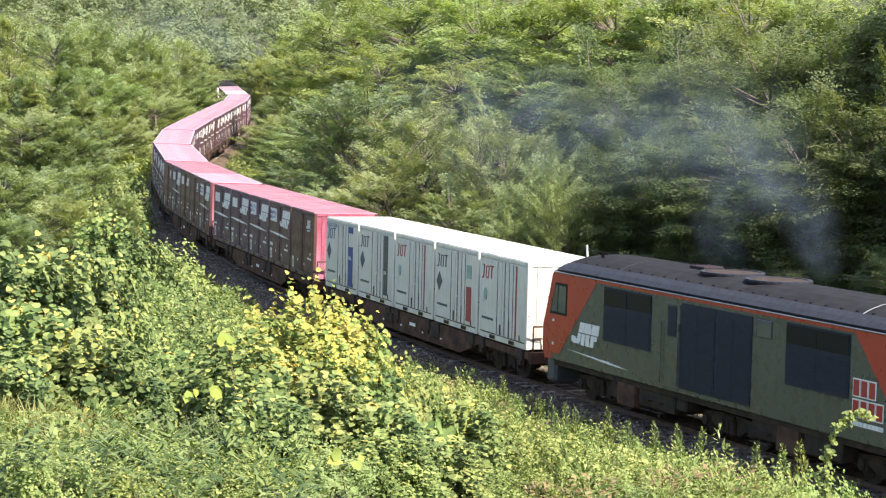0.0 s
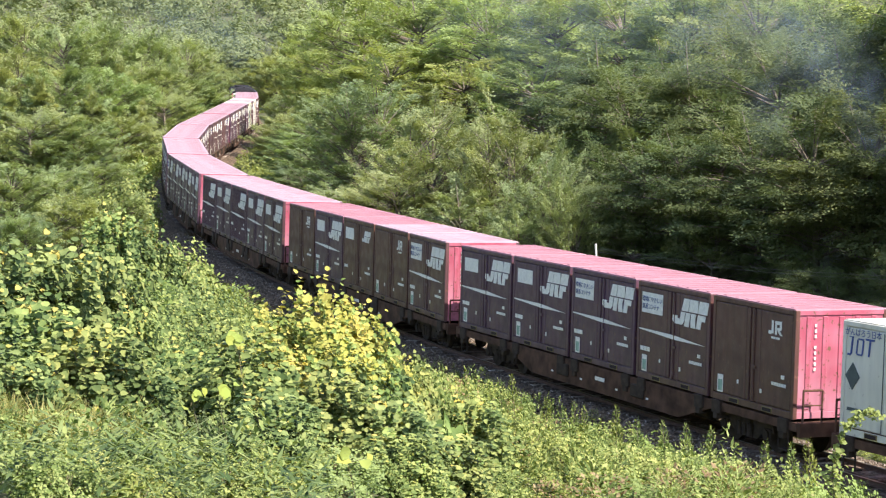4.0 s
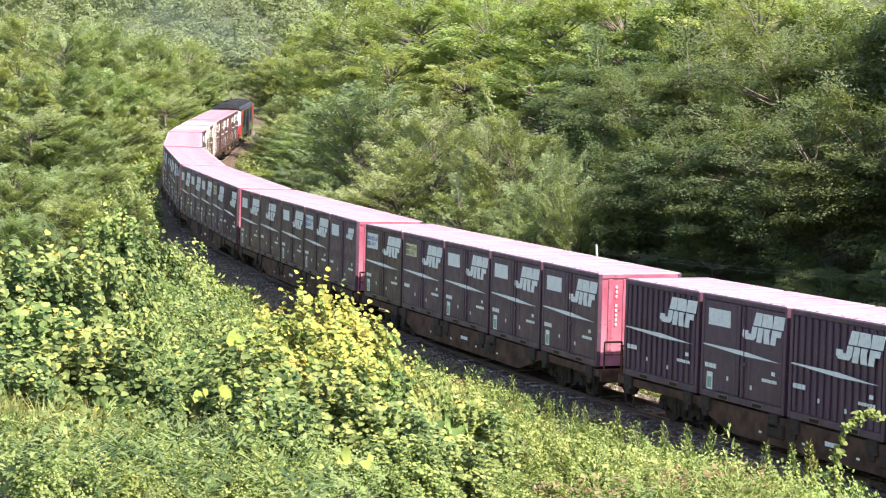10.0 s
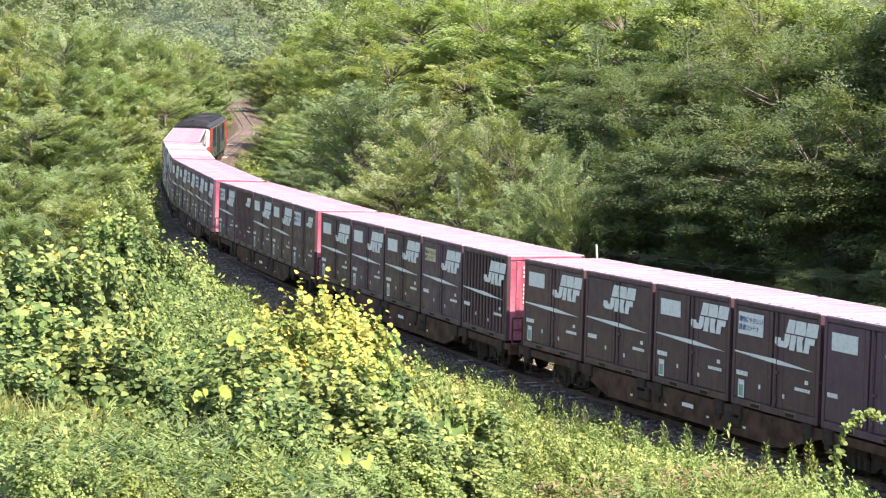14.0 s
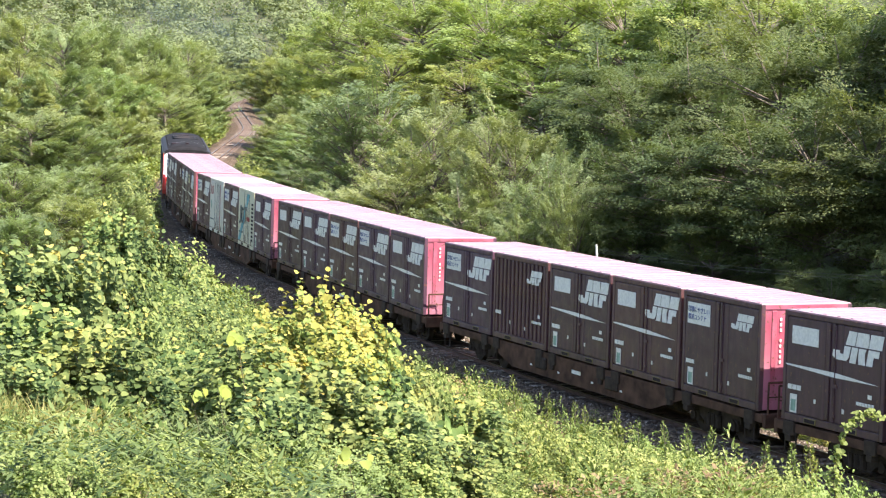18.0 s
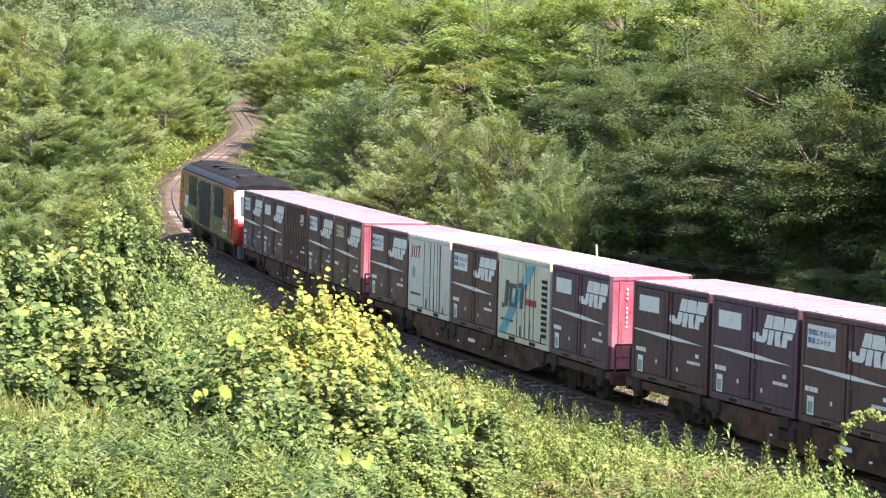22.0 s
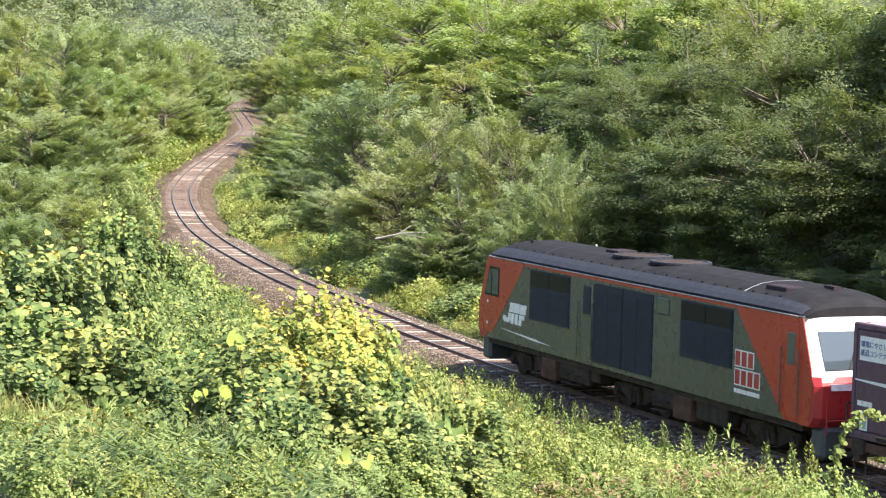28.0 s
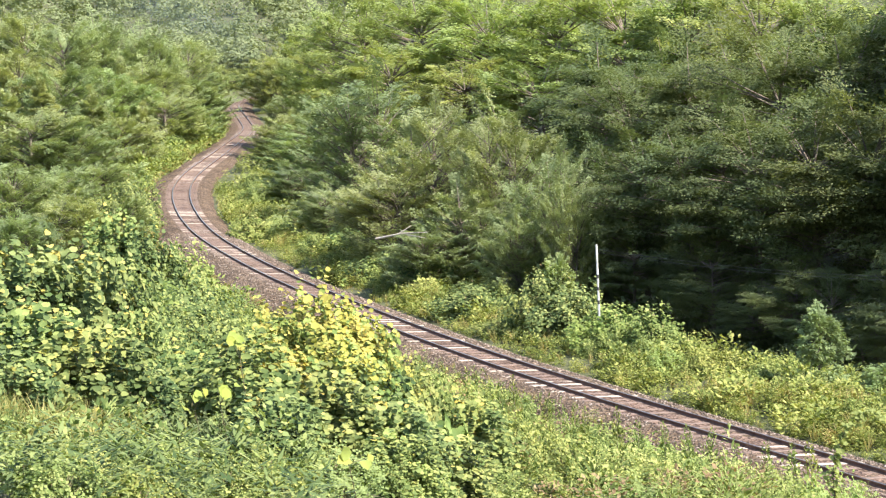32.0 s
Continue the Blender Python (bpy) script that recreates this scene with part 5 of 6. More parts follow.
def strip(rng, n, s0, s1, l0, l1, h0, h1, wide=1.0, power=1.0):
    """Spots scattered along the track between two distances from it; power over 1 gathers them near l0."""
    s = rng.uniform(s0, s1, n)
    lat = l0 + (l1 - l0) * rng.uniform(0, 1, n) ** power
    th = np.interp(s, _S, _TH)
    x, y = np.interp(s, _S, _X) - np.sin(th) * lat, np.interp(s, _S, _Y) + np.cos(th) * lat
    drift = np.array([noise.noise(Vector((a * 0.35, b * 0.35, 1.7))) for a, b in zip(x, y)])
    h = (h0 + (h1 - h0) * rng.uniform(0, 1, n)) * np.clip(1 + 0.9 * drift, 0.3, 2)
    keep = in_view(x, y) & (y > 20) & (drift + rng.uniform(-0.5, 0.8, n) > -0.25)
    return np.stack([x, y, h, h * wide * rng.uniform(0.8, 1.3, n)], 1)[keep]


def build_weeds():
    rng = np.random.default_rng(5)
    growth("trackside_weeds", "sunlit green weeds along the far side of the track", ["bush", "stem", "spike"],
           np.concatenate([strip(rng, 3000, 14, 130, -2.2, -8.5, 0.3, 0.75, 1.15), strip(rng, 3600, 10, 90, -2.25, -5.2, 0.16, 0.42, 1.5), strip(rng, 1200, 60, 240, -2.4, -8, 0.35, 0.9, 1.2)]), M["leaf_weed"], 1)
    growth("trackside_grass", "pale grass and low herbs beside the ballast", ["blade", "blade", "stem"],
           np.concatenate([strip(rng, 1200, 14, 120, -2.3, -6, 0.25, 0.6, 1.0), strip(rng, 500, 6, 58, 1.55, 2.6, 0.12, 0.3, 1.2, 1.0), strip(rng, 1100, 12, 120, 2.3, 7, 0.15, 0.4, 1.3, 1.4),
                           strip(rng, 1900, 90, 260, 2.5, 9, 0.4, 0.9, 1.2)]), M["leaf_straw"], 2)
    growth("bank_weeds", "tangled green weeds on the near bank", ["stem", "stem", "stem", "fine", "spike"],
           np.concatenate([strip(rng, 1300, 4, 52, 1.75, 3.4, 0.18, 0.5, 0.85), strip(rng, 260, 50, 61, 1.9, 3.6, 0.18, 0.42, 0.9), strip(rng, 800, 6, 64, 3.4, 8, 0.4, 0.8, 0.9), strip(rng, 1300, -4, 62, 8, 27, 0.4, 0.9, 0.9)]), M["leaf_weed"], 3)
    growth("slope_weeds", "rough green weeds on the slope beside the far curve", ["bush", "bush", "spike"],
           np.concatenate([strip(rng, 1200, 60, 110, 3, 16, 0.3, 0.8, 1.2), strip(rng, 1800, 100, 260, 2.4, 12, 0.5, 1.3, 1.2)]), M["leaf_weed"], 13)
    growth("mugwort", "tall pointed mugwort stalks near the track", ["spike"], strip(rng, 500, 6, 50, 4.5, 12, 0.7, 1.2, 0.7), M["leaf_weed"], 4)
    growth("bamboo_grass", "bamboo grass with long pale leaves on the bank", ["bamboo"], np.concatenate([strip(rng, 260, -6, 40, 17, 28, 0.4, 0.75, 0.62), np.stack([rng.uniform(-4.4, -1.3, 48), rng.uniform(21, 25.5, 48), rng.uniform(0.6, 1.0, 48), rng.uniform(0.6, 0.9, 48)], 1)]), M["leaf_vine"], 6)
    growth("dry_weeds", "rust-coloured dry weeds among the green", ["fine", "spike"], strip(rng, 130, 4, 36, 4, 14, 0.4, 0.8, 1.0), M["leaf_rust"], 8)
    growth("pale_grass", "patches of pale yellow grass on the bank", ["blade"], np.stack([rng.uniform(-6.2, -4.1, 110), rng.uniform(26.5, 30, 110), rng.uniform(0.4, 0.8, 110), rng.uniform(0.4, 0.8, 110)], 1), M["leaf_pale"], 14)
    # Forest-floor shade comes from the darkened leaf colour here.
    growth("dark_undergrowth", "undergrowth below the trees, shade put into its dark leaf colour", ["bush"],
           np.concatenate([strip(rng, 1800, 10, 110, -8, -24, 0.4, 1.0, 1.1), strip(rng, 900, 100, 260, 8, 30, 0.6, 1.6, 1.4)]), M["leaf_shaded"], 7)


def build_trees():
    kinds = {
        "grey": [tree(21, 8, 3.0, 0.4, 150, 9, 44, 0.058, M["leaf_grey"], M["bark"], 0.20, 0.10, 0.9, 0.5, 2.2, stems=3, bushy=0.16, lift=0.45),
                 tree(22, 8, 2.8, 0.4, 150, 9, 44, 0.060, M["leaf_grey"], M["bark"], 0.20, 0.10, 0.9, 0.5, 2.1, stems=4, bushy=0.16, lift=0.35)],
        "mid": [tree(31, 9, 3.4, 0.4, 130, 8, 44, 0.088, M["leaf_mid"], M["bark"], 0.19, 0.1, 0.8, 0.5, bushy=0.28, lift=0.45),
                tree(32, 9, 3.0, 0.3, 130, 8, 44, 0.084, M["leaf_mid"], M["bark"], 0.19, 0.05, 1.0, 0.55, stems=2, bushy=0.28, lift=0.7),
                tree(33, 9, 3.2, 0.3, 130, 8, 46, 0.092, M["leaf_mid"], M["bark"], 0.20, 0.12, 0.7, 0.45, bushy=0.26, lift=0.4)],
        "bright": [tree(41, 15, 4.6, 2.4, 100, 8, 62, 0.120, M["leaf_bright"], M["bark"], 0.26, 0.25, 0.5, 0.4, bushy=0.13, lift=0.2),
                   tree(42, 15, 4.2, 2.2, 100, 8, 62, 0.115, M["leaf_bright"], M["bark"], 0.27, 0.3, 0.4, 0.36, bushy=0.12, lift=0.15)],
        "deep": [tree(51, 13, 4.6, 3.0, 72, 8, 96, 0.088, M["leaf_shaded"], M["bark"], 0.36, 0.24, 0.28, 0.2, 1.9, bulge=0.3),
                 tree(52, 13, 4.2, 2.4, 72, 8, 96, 0.088, M["leaf_shaded"], M["bark"], 0.38, 0.28, 0.25, 0.2, 1.9, bulge=0.3),
                 tree(53, 13, 4.4, 3.6, 72, 8, 96, 0.090, M["leaf_shaded"], M["bark"], 0.36, 0.24, 0.3, 0.22, 1.9, stems=2)],
        "sapling": [tree(71, 2.6, 0.95, 0.1, 70, 6, 30, 0.060, M["leaf_mid"], M["bark"], 0.30, 0.4, 0.5, 0.45, 1.6, tip=0.6, bushy=0.2, lift=0.1)],
        "cone": [tree(61, 10, 2.4, 0.5, 85, 7, 55, 0.098, M["leaf_mid"], M["bark"], 0.24, 0.12, 0.3, 0.45, tip=0.7, bushy=0.16, lift=0.2)],
    }
    names = {"grey": "multi-stemmed grey-green willow in full leaf by the track", "mid": "green broadleaf tree in full summer leaf",
             "bright": "tall sunlit yellow-green broadleaf tree", "deep": "tall forest tree with layered branches, shade put into its dark leaf colour",
             "sapling": "young bright green sapling with drooping leaves beside the track", "cone": "slender pointed green tree on the hillside"}
    size = {"grey": (8, 2.9), "mid": (9, 3.2), "bright": (15, 4.4), "deep": (13, 4.4), "cone": (10, 2.4), "sapling": (2.6, 0.95)}
    rnd = random.Random(8)
    used = set()
    for kind, rows in TREES:
        for x, y, h, r in rows:
            k = rnd.randrange(len(kinds[kind]))
            src = kinds[kind][k]
            H, R = size[kind]
            m = pose(x, y, gz(x, y) - 0.1, 0, 0, rnd.uniform(0, 360)) @ Matrix.Diagonal((r / R, r / R, h / H, 1))
            if (kind, k) in used:
                ob = copy_thing(src, m)
                ob.matrix_basis = m
            else:
                used.add((kind, k))
                ob = src
                ob.matrix_basis = m
            tagged(ob, names[kind], "tree", "trees of the valley")
    for kind, obs in kinds.items():
        for k, ob in enumerate(obs):
            if (kind, k) not in used:
                for o in (*ob.children_recursive, ob):
                    bpy.data.objects.remove(o)


def build_shrubs():
    kinds = {
        "vine": [vine_mound(71, 2.2, 1.0, 4000, 0.112, M["leaf_vine"], M["leaf_gold"], 0.10), vine_mound(72, 2.2, 1.0, 4200, 0.106, M["leaf_vine"], M["leaf_gold"], 0.0)],
        "gold": [vine_mound(81, 2.2, 1.0, 6000, 0.092, M["leaf_broad"], M["leaf_gold"], 0.54, "yellowing_vine_shrub"), vine_mound(82, 2.2, 1.0, 6000, 0.088, M["leaf_broad"], M["leaf_gold"], 0.40, "yellowing_vine_shrub")],
        "low": [vine_mound(91, 1.4, 1.0, 4600, 0.075, M["leaf_weed"], M["leaf_straw"], 0.0, "leafy_shrub"), vine_mound(92, 1.4, 1.0, 4600, 0.066, M["leaf_vine"], M["leaf_rust"], -0.25, "leafy_shrub")],
    }
    kinds["slope"] = [vine_mound(93, 1.4, 1.0, 5000, 0.060, M["leaf_vine"], M["leaf_straw"], -0.15, "bank_shrub"), vine_mound(94, 1.4, 1.0, 5000, 0.056, M["leaf_vine"], M["leaf_weed"], 0.35, "bank_shrub")]
    kinds["herb"] = [vine_mound(101, 1.2, 1.0, 4800, 0.058, M["leaf_weed"], M["leaf_straw"], -0.1, "weed_clump"), vine_mound(102, 1.2, 1.0, 5000, 0.058, M["leaf_weed"], M["leaf_gold"], -0.32, "weed_clump"),
                     vine_mound(103, 1.2, 1.0, 4800, 0.056, M["leaf_bright"], M["leaf_weed"], 0.2, "weed_clump")]
    kinds["broad"] = [vine_mound(111, 1.1, 1.0, 950, 0.27, M["leaf_broad"], M["leaf_gold"], -0.2, "broad_leaved_vine"), vine_mound(112, 1.1, 1.0, 1000, 0.25, M["leaf_broad"], M["leaf_gold"], -0.1, "broad_leaved_vine")]
    # Dark shrubs: their leaf colour stands in for shaded gaps between the bank plants.
    kinds["dark"] = [vine_mound(131, 1.0, 1.0, 3000, 0.075, M["leaf_shaded"], M["leaf_vine"], 0.3, "shady_undergrowth")]
    kinds["dry"] = [vine_mound(121, 0.9, 1.0, 1500, 0.055, M["leaf_rust"], M["leaf_straw"], -0.1, "dry_vine_tangle")]
    rng = random.Random(19)
    clumps = []
    for n, s0, s1, l0, l1, h0, h1 in ((34, 6, 52, 2.7, 4.4, 0.75, 1.1), (58, 14, 100, -3.7, -7.0, 0.6, 1.2), (22, 58, 110, 4.5, 12, 0.7, 1.3), (34, 100, 230, 3.4, 9, 0.8, 1.8), (16, 100, 210, -3.6, -7, 0.8, 1.5)):
        for _ in range(n):
            q = track(rng.uniform(s0, s1), rng.uniform(l0, l1))
            h = rng.uniform(h0, h1)
            clumps.append((q.x, q.y, h, h * rng.uniform(0.7, 1.05)))
    names = {"dark": "dark green shrub on the bank, its leaf colour deepened for shaded gaps", "broad": "patch of large bright green vine leaves on the bank", "dry": "dead brown tangle of dry vines among weeds", "slope": "low tangled green shrub on the bank below the track", "herb": "lush clump of sunlit green weeds", "vine": "tall thicket smothered in broad green vine leaves", "gold": "shrub covered with yellowing vine leaves on the bank",
             "low": "low leafy green shrub beside the track"}
    tall = {"dark": 1.0, "broad": 1.1, "dry": 0.9, "slope": 1.4, "herb": 1.2, "vine": 2.2, "gold": 2.2, "low": 1.4}
    rnd = random.Random(9)
    used = set()
    for kind, rows in SHRUBS + [("herb", clumps)]:
        for x, y, h, r in rows:
            k = rnd.randrange(len(kinds[kind]))
            src = kinds[kind][k]
            m = pose(x, y, gz(x, y) - 0.15, 0, 0, rnd.uniform(-30, 30)) @ Matrix.Diagonal((r, r, 0.92 * h / tall[kind], 1))
            if (kind, k) in used:
                ob = copy_thing(src, m)
                ob.matrix_basis = m
            else:
                used.add((kind, k))
                ob = src
                ob.matrix_basis = m
            tagged(ob, names[kind], "shrub", "shrubs on the banks")
    for kind, obs in kinds.items():
        for k, ob in enumerate(obs):
            if (kind, k) not in used:
                for o in (*ob.children_recursive, ob):
                    bpy.data.objects.remove(o)


def build_far_woods():
    """Woods on the hills beyond: clumps of leaf sprays, joined."""
    rng = np.random.default_rng(77)
    out = []
    n = 1350
    d = 290 + 430 * rng.uniform(0, 1, n) ** 1.2
    a = rng.uniform(-0.25, 0.10, n)
    for i in range(n):
        x, y = d[i] * a[i], d[i]
        s_, lat = near_track(x, y)
        if abs(lat) < 7 and y < 375:
            continue
        h, r = rng.uniform(7, 12), rng.uniform(3.0, 5.0)
        c = rng.normal(0, 1, (14, 3))
        c /= np.linalg.norm(c, axis=1)[:, None]
        c = c * (rng.uniform(0.3, 1, 14) ** 0.5)[:, None] * np.array([r, r, h * 0.45]) + np.array([x, y, gz(x, y) + h * 0.5])
        q = rng.normal(0, 1, (14, 20, 3))
        q /= np.linalg.norm(q, axis=2)[..., None]
        pts = c[:, None] + q * np.array([1.3, 1.3, 0.9]) * rng.uniform(0.4, 1, (14, 20, 1))
        way = (c - np.array([x, y, gz(x, y) + h * 0.5])) / r
        out.append(leaves(pts.reshape(-1, 3), (q * 0.5 + way[:, None] * 0.7 + np.array([0, 0, 0.6])).reshape(-1, 3), 0.42, rng, 0.28))
    tagged(link("far_woods", quad_mesh("far_woods", np.concatenate(out), M["leaf_far"])), "hazy green woods on the hills beyond the line", "woods", kind="stuff")


def build_post():
    x, y = POST
    p = tagged(empty("marker_post", pose(x, y, gz(x, y))), "slim white post with black bands beside the track", "post")
    bm = cyl(bmesh.new(), (0, 0, -0.3), (0, 0, 3.45), 0.036, 10)
    part("shaft", bm, M["post"], p)
    for z in (2.35, 1.95, 1.5):
        part("band", cyl(bmesh.new(), (0, 0, z), (0, 0, z + 0.12), 0.039, 10), M["post_dark"], p, "black band")


def build_mugwort():
    """Single tall weeds with pointed tops that stand clear of the rest."""
    rng = np.random.default_rng(31)
    first = None
    for x, y, h in MUGWORT:
        h = max(h, 0.8) * 0.95
        m = pose(x, y, gz(x, y) - 0.05, rng.uniform(-4, 4), rng.uniform(-4, 4), rng.uniform(0, 360)) @ Matrix.Diagonal((h * 0.55, h * 0.55, h, 1))
        if first is None:
            first = empty("tall_weed")
            link("stalk", limb_mesh("stalk", [[((0, 0, -0.1), 0.012), ((0.01, 0, 0.5), 0.009), ((0, 0, 1.0), 0.003)]], M["vine_stem"], 5), first)
            link("leaves", quad_mesh("leaves", np.concatenate([herb(rng, "spike") for _ in range(3)]), M["leaf_weed"]), first, "narrow grey-green leaves")
            ob = first
        else:
            ob = copy_thing(first, m)
        ob.matrix_basis = m
        tagged(ob, "tall pointed mugwort plant on the near bank", "weed", "tall weeds on the bank")


def build_tendril():
    """A climbing vine whose shoot arches over the bank."""
    pts = [Vector(p) for p in TENDRIL]
    base = pts[0].copy()
    base.z = gz(base.x, base.y)
    ob = tagged(empty("arching_vine", Matrix.Translation(base)), "arching bright green vine shoot above the weeds", "vine")
    pts = [p - base for p in pts]
    rows = [(Vector((0, 0, -0.1)), 0.012)] + [(p, 0.012 - 0.001 * i) for i, p in enumerate(pts)]
    link("stem", limb_mesh("stem", [rows], M["vine_stem"], 6), ob)
    rng = np.random.default_rng(12)
    ctr = []
    for a, b in zip(rows, rows[1:]):
        for k in range(34 if b[0].z > 0.9 else 100):
            ctr.append(a[0].lerp(b[0], rng.uniform(0, 1)) + Vector(rng.normal(0, 0.045, 3)))
    ctr = np.array(ctr)
    link("leaves", quad_mesh("leaves", leaves(ctr, np.tile([0.3, -0.5, 0.8], (len(ctr), 1)), 0.068, rng, 0.5, 6), M["leaf_bright"], 6), ob, "small bright green leaves")


PUFFS = []


def build_smoke():
    """Thin exhaust left hanging over the line by the leading locomotive, in soft wisps that drift each on its own."""
    rnd = random.Random(4)
    wisp = mesh_of("wisp", [(math.cos(a * math.pi / 12), 0, math.sin(a * math.pi / 12)) for a in range(24)], [tuple(range(24))], M["smoke"])
    for rows, words in ((SMOKE, "thin bluish exhaust smoke arching up from the locomotive"), (HAZE, "pale thin smoke hanging over the far line")):
        base = Vector(rows[0][:3])
        plume = tagged(empty("exhaust_smoke", Matrix.Translation(base)), words, "smoke", "exhaust smoke")
        for x, y, z, r in rows:
            turn = pose(0, 0, 0, rnd.uniform(-12, 12), rnd.uniform(0, 360), rnd.uniform(-12, 12)) @ Matrix.Diagonal((r * 1.7, r * 1.7, r * 1.3, 1))
            holder = link("wisp", wisp, plume)
            holder.matrix_basis = Matrix.Translation(Vector((x, y, z)) - base) @ turn
            drift = Vector((-0.12, 0.05, 0.1)) if y > 200 else Vector((0.35, 0.15, rnd.uniform(0.75, 1.0)))
            PUFFS.append((holder, Vector((x, y, z)) - base, turn, drift))


def build_branch_and_wire():
    """A pale fallen branch under the willows, and the thin wires strung along the wood's edge."""
    a, b = Vector(BRANCH[0]), Vector(BRANCH[1])
    ob = tagged(empty("dead_branch", Matrix.Translation(a)), "pale bare dead branch caught in the willow", "branch")
    d = b - a
    rows = [[(Vector(), 0.05), (d * 0.5 + Vector((0, 0, 0.08)), 0.04), (d, 0.012)], [(d * 0.35, 0.03), (d * 0.7 + Vector((0, 0.1, 0.35)), 0.01)],
            [(d * 0.6, 0.025), (d * 0.95 + Vector((0, 0, -0.22)), 0.008)]]
    link("limbs", limb_mesh("limbs", rows, M["bark_pale"], 6), ob)
    for k, z in enumerate((0.0, 0.10)):
        p, q = Vector(WIRE[0]), Vector(WIRE[1])
        w = tagged(empty("overhead_wire", Matrix.Translation(p)), "thin dark wire strung along the forest edge", "wire", "wires by the forest")
        pts = [((q - p) * (i / 12) + Vector((0, 0, -z - 0.18 * math.sin(math.pi * i / 12))), 0.0045) for i in range(13)]
        link("strand", limb_mesh("strand", [pts], M["cable"], 5), w)


def build_sprigs():
    """Large-leaved climbers that stand out from the thicket."""
    rng = np.random.default_rng(55)
    for x, y, z in SPRIGS:
        g = gz(x, y)
        ob = tagged(empty("climber_sprig", Matrix.Translation((x, y, g))), "climber shoot with a few large pale yellow-green leaves", "climber", "sprigs in the thicket")
        up = z - g
        rows = [[((0.12, 0.3, -0.1), 0.010), ((0.05, 0.12, up * 0.6), 0.008), ((0, 0, up), 0.004)]]
        for k in range(4):
            c = rng.normal(0, 0.10, 3) * np.array([1.5, 0.6, 0.5]) + np.array([0, 0, up])
            v = leaves(c[None], np.array([[0.35, -0.6, 0.6]]), 0.15, rng, 0.25, 6)
            link("leaf", quad_mesh("leaf", v, M["leaf_sprig"], 6), ob)
            rows.append([((0.02, 0.05, up * 0.85), 0.005), (tuple(c), 0.003)])
        link("stem", limb_mesh("stem", rows, M["vine_stem"], 4), ob)


